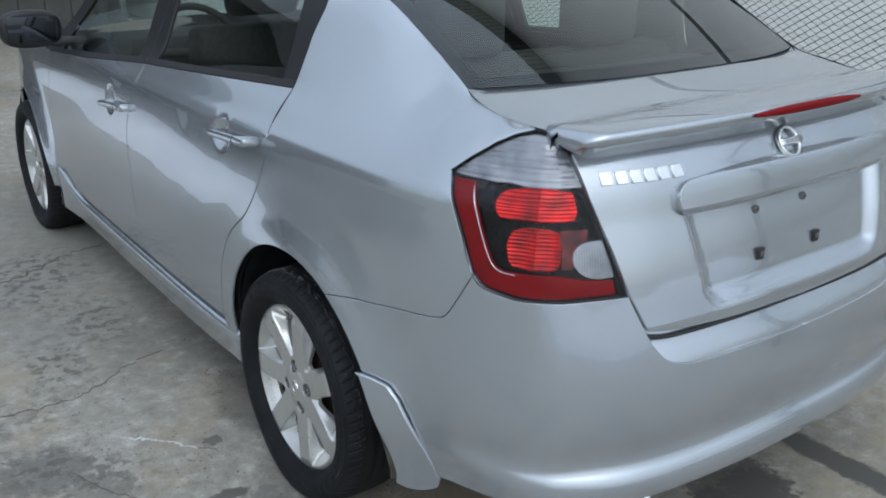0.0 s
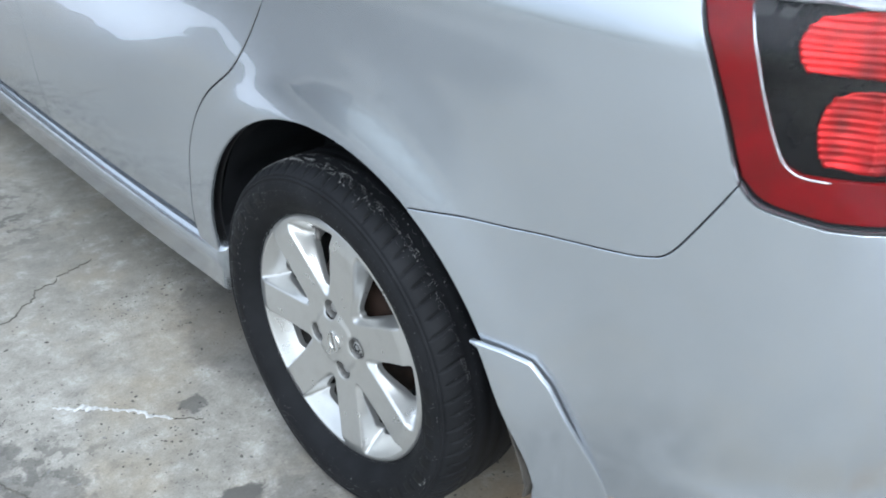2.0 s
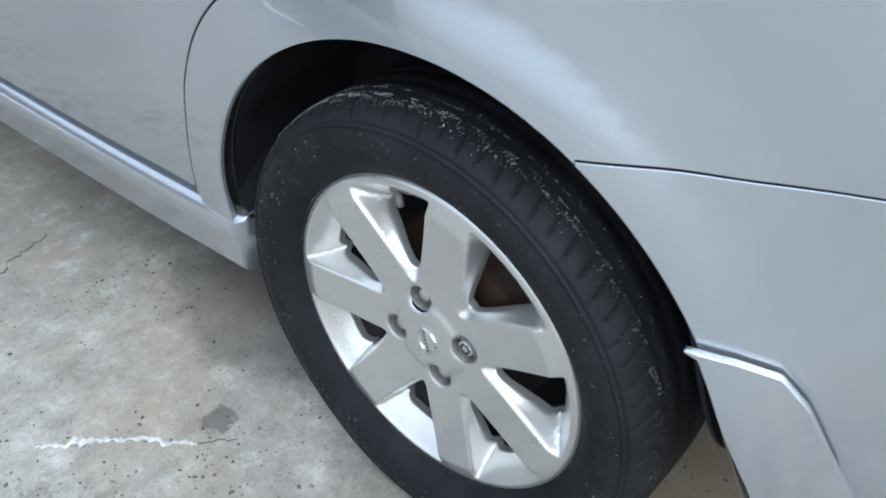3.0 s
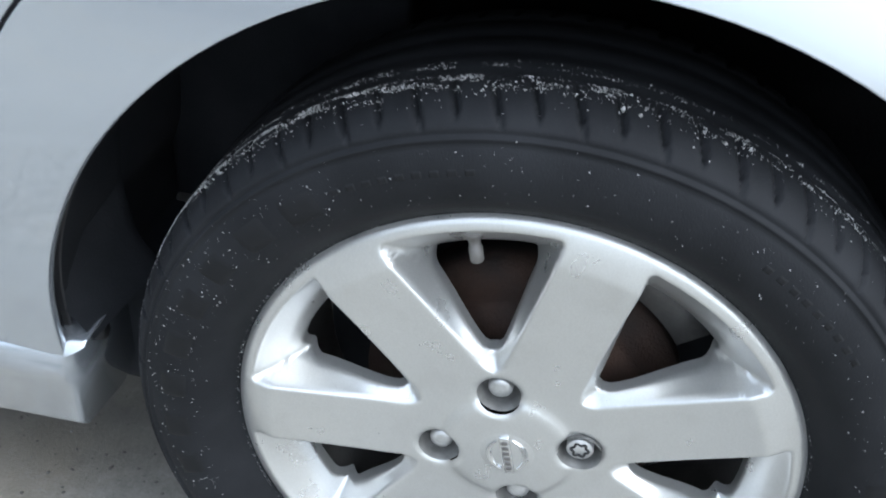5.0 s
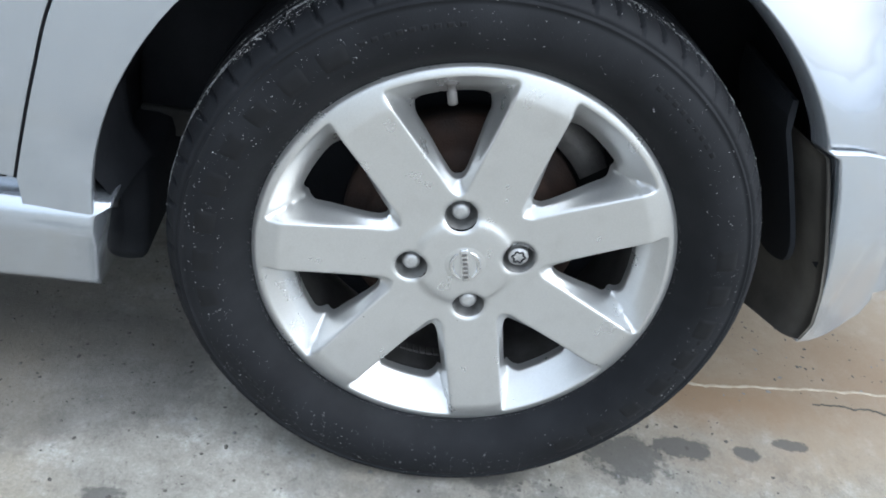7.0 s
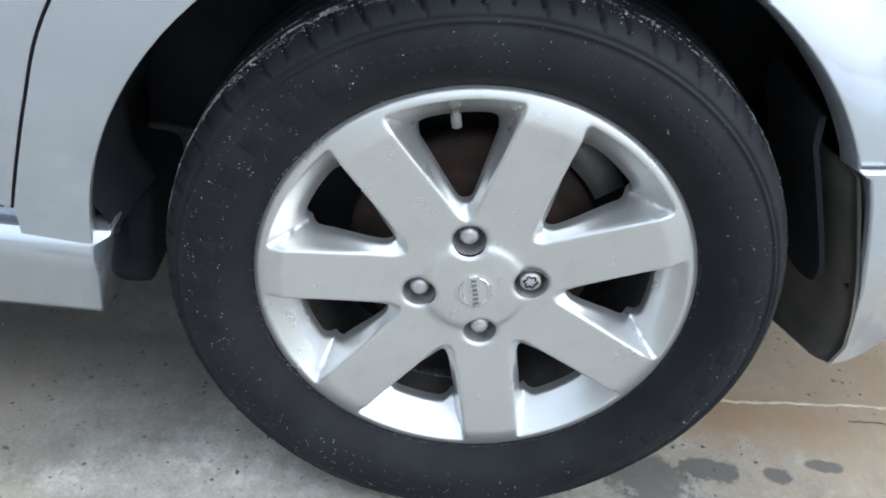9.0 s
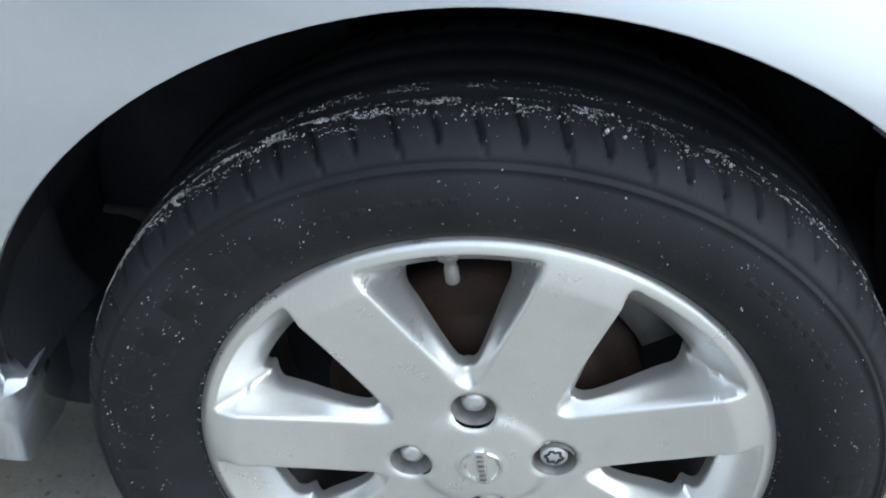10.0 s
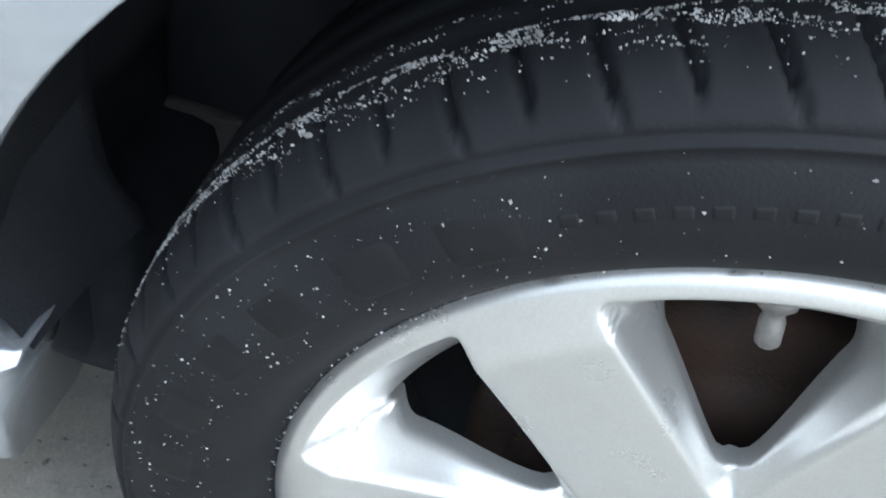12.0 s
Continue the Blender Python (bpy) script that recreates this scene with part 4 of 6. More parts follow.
    for a in np.sin(np.linspace(-math.pi / 2, math.pi / 2, 71)):
        e = abs(a)
        x = a * 0.586
        tip = max(0.0, (e - 0.93) / 0.07)
        tip = 1 - math.sqrt(max(0.0, 1 - tip * tip))
        yb = -0.826 + 0.066 * e ** 2.6
        lead = yb + 0.155
        za = deck(min(abs(x), 0.58), lead)[2] + 0.002
        zb = 1.100 - 0.012 * e ** 3
        prof = [(lead, za), (lead * 0.75 + yb * 0.25, za * 0.72 + zb * 0.28 + 0.004), (lead * 0.45 + yb * 0.55, za * 0.4 + zb * 0.6 + 0.005), (yb + 0.022, zb + 0.003), (yb + 0.008, zb + 0.001), (yb + 0.001, zb - 0.003), (yb, zb - 0.010), (yb + 0.003, zb - 0.019),
                (yb + 0.010, zb - 0.027), (yb + 0.024, zb - 0.034), (yb + 0.034, zb - 0.052), (lead, za - 0.03)]
        my, mz = yb + 0.05, zb - 0.022
        prof = [(y + (my - y) * tip * 0.45, z + (mz - z) * tip * 0.75) for y, z in prof]
        rows.append([bm.verts.new((x, y, z)) for y, z in prof])
    for p, q in zip(rows, rows[1:]):
        for k in range(len(p)):
            bm.faces.new((p[k], p[(k + 1) % len(p)], q[(k + 1) % len(p)], q[k]))
    bm.faces.new(rows[0])
    bm.faces.new(rows[-1][::-1])
    spoiler = part("spoiler", bm, PAINT, lid, "silver boot spoiler")
    bm = bmesh.new()
    rows = []
    for a in np.linspace(-1, 1, 25):
        x = a * 0.19
        yb = -0.827 + 0.066 * abs(x / 0.586) ** 2.6
        h = 0.0085 * (1 - abs(a) ** 3 * 0.7)
        rows.append([bm.verts.new(p) for p in ((x, yb - 0.0035, 1.0915 + h), (x, yb - 0.004, 1.0915 - h), (x, yb + 0.012, 1.088 - h), (x, yb + 0.012, 1.0915 + h))])
    for p, q in zip(rows, rows[1:]):
        for k in range(4):
            bm.faces.new((p[k], p[(k + 1) % 4], q[(k + 1) % 4], q[k]))
    part("stop_lamp", bm, RED, spoiler, "long red stop lamp in the spoiler's edge")


boot_lid()


# ---------------------------------------------------------------- rear lamps
def rear_lamps():
    for side in (0, 1):
        def at(g):
            return mirrored(g) if side else g
        deep = lambda d: (lambda u, z: skin(u, z) + normals_of(skin, np.asarray(u, float), np.asarray(z, float)) * d)
        lamp = sheet("rear_lamp", at(panel(LAMP, f=deep(-0.0225), step=0.02, gap=0.0005, lip=0.01)), LAMP_DARK, car, "rear lamp with red and clear sections")
        # black edge gasket
        bm = bmesh.new()
        loop = [skin(u, z, -0.001) for u, z in dense(LAMP, 0.02)]
        flip = np.array((-1 if side else 1, 1, 1))
        loop = [tuple(p * flip) for p in loop]
        add_tube(bm, loop + [loop[0]], 0.0012, 6, cap=False)
        part("lamp_gasket", bm, GLOSS_BLACK, lamp, "black edge of the lamp")
        # red L-shaped band down the outer side and along the bottom
        band = ([(-0.530, 0.980), (-0.582, 0.872), (-0.611, 0.803)] + smooth_line([(-0.630, 0.786), (-0.650, 0.778), (-0.705, 0.770)], 3)
                + [(-0.806, 0.772), (-0.918, 0.775), (-0.912, 0.800), (-0.86, 0.803), (-0.80, 0.814), (-0.672, 0.812)] + smooth_line([(-0.655, 0.818), (-0.640, 0.836), (-0.610, 0.898)], 3) + [(-0.580, 0.978)])
        sheet("red_band", at(panel(band, f=deep(-0.008), step=0.012, lip=0.012)), RED, lamp, "dark red outer lens band")
        edge = [skin(u, z) + normals_of(skin, np.array(u), np.array(z)) * -0.007 for u, z in smooth_line([(-0.581, 0.976), (-0.612, 0.896), (-0.641, 0.836), (-0.657, 0.818), (-0.674, 0.812), (-0.70, 0.811)], 5)]
        bm = bmesh.new()
        add_tube(bm, [tuple(p * flip) for p in edge], 0.0013, 6)
        part("band_edge", bm, CHROME, lamp)
        # two bright red reflectors: bowls side by side under fine ribs
        for outline, bowls, zc, zh in (
                (smooth_line([(-0.640, 0.950), (-0.647, 0.927), (-0.668, 0.918), (-0.74, 0.917), (-0.80, 0.919), (-0.836, 0.922)], 4) + smooth_line([(-0.842, 0.935), (-0.838, 0.955), (-0.826, 0.974), (-0.74, 0.980), (-0.672, 0.976), (-0.647, 0.966)], 4),
                 (-0.690, -0.790), 0.952, 0.042),
                (smooth_line([(-0.676, 0.866), (-0.684, 0.836), (-0.704, 0.826), (-0.75, 0.824), (-0.782, 0.827), (-0.797, 0.842)], 4) + smooth_line([(-0.799, 0.866), (-0.792, 0.893), (-0.775, 0.900), (-0.72, 0.902), (-0.690, 0.897), (-0.679, 0.884)], 4),
                 (-0.712, -0.766), 0.863, 0.042)):
            def cup(u, z, bowls=bowls, zc=zc, zh=zh):
                u, z = np.asarray(u, float), np.asarray(z, float)
                half = abs(bowls[0] - bowls[1]) / 2
                r = np.minimum(np.hypot((u - bowls[0]) / half, (z - zc) / zh), np.hypot((u - bowls[1]) / half, (z - zc) / zh))
                d = -0.019 + 0.012 * np.clip(r, 0, 1.2) ** 2 * 0.6 + 0.0011 * np.cos(z * 820)
                return skin(u, z) + normals_of(skin, u, z) * d[..., None]
            sheet("red_reflector", at(panel(outline, f=cup, step=0.0028, lip=0.004)), RED_BRIGHT, lamp, "bright red ribbed reflector")
        # deep red lens between the lower reflector and the reversing lamp
        deep_red = [(-0.803, 0.828), (-0.840, 0.832), (-0.834, 0.850), (-0.846, 0.872), (-0.862, 0.880), (-0.866, 0.901), (-0.800, 0.901), (-0.806, 0.865)]
        sheet("deep_lens", at(panel(deep_red, f=deep(-0.014), step=0.012, lip=0.008)), RED_DEEP, lamp, "deep red inner lens")
        cross = [(-0.625, 0.903), (-0.872, 0.906), (-0.876, 0.916), (-0.625, 0.913)]
        sheet("lamp_rib", at(panel(cross, f=deep(-0.014), step=0.012, lip=0.012)), LAMP_DARK, lamp)
        # clear reversing lens with upright flutes
        def flute(u, z):
            u, z = np.asarray(u, float), np.asarray(z, float)
            return skin(u, z) + normals_of(skin, u, z) * (-0.012 + 0.0004 * np.cos(u * 1100))[..., None]
        rev = smooth_line([(-0.917, 0.808), (-0.885, 0.806), (-0.858, 0.812), (-0.838, 0.829), (-0.832, 0.850), (-0.842, 0.868), (-0.862, 0.876), (-0.896, 0.878)], 4)
        sheet("reverse_lens", at(panel(rev, f=flute, step=0.0018, lip=0.01)), LAMP_CLEAR, lamp, "clear fluted reversing lens")
        # ribbed clear top
        def ribbed(u, z):
            u, z = np.asarray(u, float), np.asarray(z, float)
            return skin(u, z) + normals_of(skin, u, z) * (-0.011 + 0.0022 * abs(np.sin(z * 260)))[..., None]
        top = [(-0.5255, 0.990), (-0.63, 0.985), (-0.66, 0.988), (-0.70, 0.982), (-0.855, 0.982), (-0.835, 1.040), (-0.816, 1.0525), (-0.785, 1.0600), (-0.740, 1.0700), (-0.689, 1.0740), (-0.650, 1.0650), (-0.607, 1.0470), (-0.5610, 1.0180)]
        sheet("clear_top", at(panel(top, f=ribbed, step=0.0045, lip=0.006)), LAMP_CLEAR, lamp, "clear ribbed upper lens")
        cover = sheet("lamp_cover", at(panel(LAMP, f=deep(0.001), step=0.02, gap=0.0012, lip=0.002)), COVER, lamp, "clear outer cover")
        cover.visible_shadow = False


rear_lamps()


# ---------------------------------------------------------------- sill skirt, splash guard, arches, exhaust
def skirts():
    sec = [(-0.800, 0.316), (-0.822, 0.315), (-0.831, 0.311), (-0.8385, 0.301), (-0.8400, 0.290), (-0.8385, 0.272), (-0.8320, 0.262), (-0.8330, 0.218), (-0.826, 0.208), (-0.76, 0.200), (-0.70, 0.23), (-0.72, 0.30)]
    for s in (1, -1):
        bm = bmesh.new()
        rows = []
        for k, y in enumerate(np.concatenate([[0.386, 0.390], np.linspace(0.45, 2.05, 18), [2.15, 2.22, 2.26]])):
            grow = ease((y - 1.95) / 0.3)
            c = (skin(y, 0.60)[0] - skin(0.42, 0.60)[0]) / 0.9
            row = []
            for i, (x, z) in enumerate(sec):
                shrink = 0.94 if k == 0 else 1.0
                dx = -0.020 * grow if 2 < i < 9 else 0
                zz = z + (0.10 * grow * (i in (1, 2, 3, 4, 5))) 
                row.append(bm.verts.new((s * ((x + c * 0.9 + dx) if k else x + c * 0.9 + 0.002), y - (0.016 if (i in (0, 1, 2)) and k < 2 else 0), zz)))
            rows.append(row)
        for p, q in zip(rows, rows[1:]):
            for k in range(len(p)):
                bm.faces.new((p[k], p[(k + 1) % len(p)], q[(k + 1) % len(p)], q[k]))
        bm.faces.new(rows[0])
        bm.faces.new(rows[-1][::-1])
        e = [ed for ed in bm.edges if ed.calc_face_angle(0) > 0.55]
        bmesh.ops.recalc_face_normals(bm, faces=bm.faces)
        bmesh.ops.bevel(bm, geom=e, offset=0.003, segments=2, affect="EDGES")
        part("side_skirt", bm, PAINT, car, "silver side skirt under the doors")
        # bolt at the skirt's tail
        bm = bmesh.new()
        add_tube(bm, [(s * -0.790, 0.386, 0.296), (s * -0.790, 0.374, 0.296)], [0.010, 0.008], 12)
        part("skirt_bolt", bm, BLACK, car)
    # splash guard behind the rear wheel
    guard = ([(-0.318, 0.493), (-0.360, 0.490), (-0.398, 0.482)] + smooth_line([(-0.425, 0.455), (-0.465, 0.385), (-0.500, 0.315), (-0.518, 0.268)], 3)
             + smooth_line([(-0.512, 0.246), (-0.475, 0.229), (-0.435, 0.224), (-0.408, 0.230)], 3) + smooth_line([(-0.411, 0.265), (-0.402, 0.308), (-0.384, 0.359), (-0.363, 0.410), (-0.345, 0.456), (-0.330, 0.488)], 3))
    def over(u, z):
        u, z = np.asarray(u, float), np.asarray(z, float)
        fade = ease((u + 0.53) / 0.09)
        return skin(u, z) + normals_of(skin, u, z) * (0.0012 + 0.0135 * fade)[..., None]
    both_sides("splash_guard", panel(guard, f=over, step=0.012, lip=0.010), PAINT, car, "silver splash guard behind the rear wheel")
    def guard_y(z):
        return float(np.interp(z, [0.231, 0.265, 0.308, 0.359, 0.410, 0.456, 0.494], [-0.404, -0.411, -0.402, -0.384, -0.363, -0.345, -0.329]))
    for s in (1, -1):
        # rubber flap inside it, hung across the car and bowed
        v, f = [], []
        us, vs = np.linspace(0, 1, 14), np.linspace(0, 1, 20)
        for front in (0, 1):
            for b in vs:
                for a in us:
                    low = np.interp(a, [0, 0.12, 0.7, 1], [0.240, 0.228, 0.206, 0.192])
                    z = 0.478 - b * (0.478 - low)
                    y = guard_y(z) + 0.002 + 0.030 * a - 0.004 * front
                    x0 = float(skin(-0.37, z)[0]) - 0.006
                    v.append((s * (x0 + (-0.645 - x0) * a), y, z))
        n, w = len(us) * len(vs), len(us)
        for j in range(len(vs) - 1):
            for i in range(w - 1):
                q = (j * w + i, j * w + i + 1, (j + 1) * w + i + 1, (j + 1) * w + i)
                f += [q, tuple(i2 + n for i2 in q[::-1])]
        rim = [i for i in range(w)] + [j * w + w - 1 for j in range(1, len(vs))] + [(len(vs) - 1) * w + i for i in range(w - 2, -1, -1)] + [j * w for j in range(len(vs) - 2, 0, -1)]
        f += [(a, b, b + n, a + n) for a, b in zip(rim, rim[1:] + rim[:1])]
        piece("mud_flap", mesh_of("mud_flap", v, f), FLAP, car, "dusty dark rubber mud flap")
        # black tongue of the liner hanging in front of it
        edge = smooth_line([(-0.800, 0.520), (-0.812, 0.440), (-0.816, 0.372), (-0.800, 0.336), (-0.770, 0.316), (-0.730, 0.304), (-0.690, 0.305), (-0.655, 0.320), (-0.640, 0.36), (-0.640, 0.52)], 5)
        v, f = [], []
        for y in (-0.343, -0.349):
            v += [(s * (x + 0.008), guard_y(z) + 0.034 + (y + 0.343), z) for x, z in edge]
        n = len(edge)
        f += [tuple(range(n)), tuple(range(2 * n - 1, n - 1, -1))] + [(k, k + n, (k + 1) % n + n, (k + 1) % n) for k in range(n)]
        piece("liner_tail", mesh_of("liner_tail", v, f, smooth=False), LINER, car, "black tongue of the arch liner")
    for (wu, wz), n in ((WHEELS[0], 0), (WHEELS[1], 1)):
        for s in (1, -1):
            # arch liner: a ribbed tunnel with a closed inner wall
            rr = ARCH + 0.012
            v, f = [], []
            xs = [-0.815, -0.80, -0.76, -0.72, -0.68, -0.62, -0.56, -0.52]
            angs = np.linspace(-6, 175, 56)
            for i, a in enumerate(angs):
                for x in xs:
                    r = rr + 0.010 * (x > -0.80) + 0.006 * math.sin(a * 0.35) * (x > -0.78)
                    v.append((s * x, wu + r * math.cos(radians(a)), wz + r * math.sin(radians(a))))
                v.append((s * -0.50, wu + rr * 0.5 * math.cos(radians(a)), wz + rr * 0.5 * math.sin(radians(a))))
            w = len(xs) + 1
            for j in range(len(angs) - 1):
                for i in range(w - 1):
                    f.append((j * w + i, j * w + i + 1, (j + 1) * w + i + 1, (j + 1) * w + i))
            c = len(v)
            v.append((s * -0.50, wu, wz))
            f += [(j * w + w - 1, (j + 1) * w + w - 1, c) for j in range(len(angs) - 1)]
            piece("arch_liner", mesh_of("arch_liner", v, f), LINER, car, "black plastic wheel arch liner")
    # folded edge of the liner and the inner panel ahead of the rear wheel
    bm = bmesh.new()
    edge = smooth_line(LINER_EDGE, 5)
    rows = []
    for i, (y, z) in enumerate(edge):
        rows.append([bm.verts.new(p) for p in ((-0.815, y + 0.012, z), (-0.76, y + 0.008, z), (-0.712, y + 0.002, z), (-0.704, y - 0.004, z - 0.002), (-0.700, y + 0.004, z - 0.004), (-0.700, y + 0.040, z - 0.004))])
    for p, q in zip(rows, rows[1:]):
        for k in range(5):
            bm.faces.new((p[k], q[k], q[k + 1], p[k + 1]))
    part("liner_flange", bm, LINER, car, "black folded edge of the arch liner")
    bm = bmesh.new()
    add_box(bm, (-0.575, 0.16, 0.285), (-0.535, 0.405, 0.60), 0.006)
    panel_in = part("inner_panel", bm, LINER, car, "dusty dark panel inside the wheel arch")
    bm = bmesh.new()
    add_box(bm, (-0.583, 0.17, 0.268), (-0.545, 0.404, 0.306), 0.005)
    part("panel_fold", bm, UNDER, panel_in, "dusty folded lower edge")
    bm = bmesh.new()
    add_box(bm, (-0.55, -0.06, 0.24), (0.55, 0.06, 0.36), 0.03)
    part("rear_axle", bm, STEEL, car, "grey steel rear axle beam")
    bm = bmesh.new()
    add_box(bm, (-0.73, 0.36, 0.17), (0.73, 2.32, 0.30), 0.02)
    add_box(bm, (-0.48, -0.05, 0.18), (0.48, 2.9, 0.30), 0.02)
    add_box(bm, (-0.60, -0.72, 0.26), (0.60, 0.05, 0.40), 0.03)
    part("underbody", bm, LINER, car)
    # exhaust tail pipe
    v, f = lathe([(0.022, -0.30), (0.026, 0.0), (0.029, 0.002), (0.030, -0.004), (0.030, -0.30)], steps=28)
    m = Matrix.Translation((-0.41, -0.815, 0.262)) @ Matrix.Rotation(radians(-90), 4, "Z") @ Matrix.Rotation(radians(6), 4, "Y")
    piece("tail_pipe", mesh_of("tail_pipe", [tuple(m @ Vector(p)) for p in v], f), CHROME, car, "bright exhaust tail pipe")


skirts()


# ---------------------------------------------------------------- wheels
SPOKE0, SECTOR = -1.0, 360.0 / 7
FACE_X = -0.855


def rmax(a, b, r):
    """The larger of two distances, with the corner rounded to radius r."""
    return np.minimum(-r, np.maximum(a, b)) + np.hypot(np.maximum(a + r, 0), np.maximum(b + r, 0))


def pocket(y, z, half, outer, inner, k_out=0.015, k_in=0.010):
    """Signed distance to the nearest gap between two spokes; half: half a spoke's width."""
    r, a = np.hypot(y, z), np.degrees(np.arctan2(z, y))
    rel = (a - SPOKE0) % SECTOR
    d1 = half - r * np.sin(np.radians(rel))
    d2 = half - r * np.sin(np.radians(SECTOR - rel))
    return rmax(rmax(rmax(d1, d2, k_in * 0.6), inner - r, k_in), r - outer, k_out)


def trace(shape, sector, level=0.0, n=104):
    a = radians(SPOKE0 + SECTOR * (sector + 0.5))
    cy, cz = 0.160 * math.cos(a), 0.160 * math.sin(a)
    out = []
    for k in range(n):
        w = 2 * math.pi * k / n
        lo, hi = 0.0, 0.12
        for _ in range(30):
            mid = (lo + hi) / 2
            if pocket(np.array(cy + mid * math.cos(w)), np.array(cz + mid * math.sin(w)), *shape) < level:
                lo = mid
            else:
                hi = mid
        out.append((cy + lo * math.cos(w), cz + lo * math.sin(w)))
    return out


EDGE = (0.0290, 0.2155, 0.0785, 0.006, 0.012)
HOLE = (0.0370, 0.1872, 0.0900, 0.021, 0.013)
LUGS = [76 + 90 * k for k in range(4)]


def softmin(a, b, k):
    h = np.clip(0.5 + 0.5 * (b - a) / k, 0, 1)
    return b + (a - b) * h - k * h * (1 - h)


def rim_depth(y, z):
    """How far the wheel's face lies behind its front plane."""
    r = np.hypot(y, z)
    # raised boss round the cap, spokes that run inwards to it, and a lip that falls away outwards
    d = profile([(0, 0.0130), (0.0285, 0.0130), (0.040, 0.0133), (0.047, 0.0139), (0.0505, 0.0148), (0.0535, 0.0168), (0.0570, 0.0176), (0.066, 0.0177), (0.08, 0.0170), (0.11, 0.0146),
                 (0.15, 0.0109), (0.18, 0.0078), (0.1945, 0.0061), (0.1968, 0.0058), (0.199, 0.0062), (0.2195, 0.0118), (0.2232, 0.0132), (0.2250, 0.0152), (0.226, 0.0182)], r)
    inward = pocket(y, z, EDGE[0], 1.0, *EDGE[2:])
    wall = (0.95 + 2.6 * ease((r - 0.095) / 0.085)) * -inward
    dish = 0.034 * (EDGE[1] - r) / (EDGE[1] - HOLE[1])
    e = pocket(y, z, *EDGE)
    drop = softmin(softmin(wall, 0.046, 0.006), dish, 0.004)
    drop = np.where(e < 0, np.maximum(drop, 0), 0) * ease(-e / 0.0032)
    d = d + drop + 0.0006 * ease((0.0016 - e) / 0.0032)
    for k in LUGS:
        q = np.hypot(y - 0.057 * math.cos(radians(k)), z - 0.057 * math.sin(radians(k)))
        d = d + 0.0024 * ease((0.0205 - q) / 0.0036)
    return d


def ring_pts(cy, cz, r, n):
    return [(cy + r * math.cos(2 * math.pi * k / n), cz + r * math.sin(2 * math.pi * k / n)) for k in range(n)]


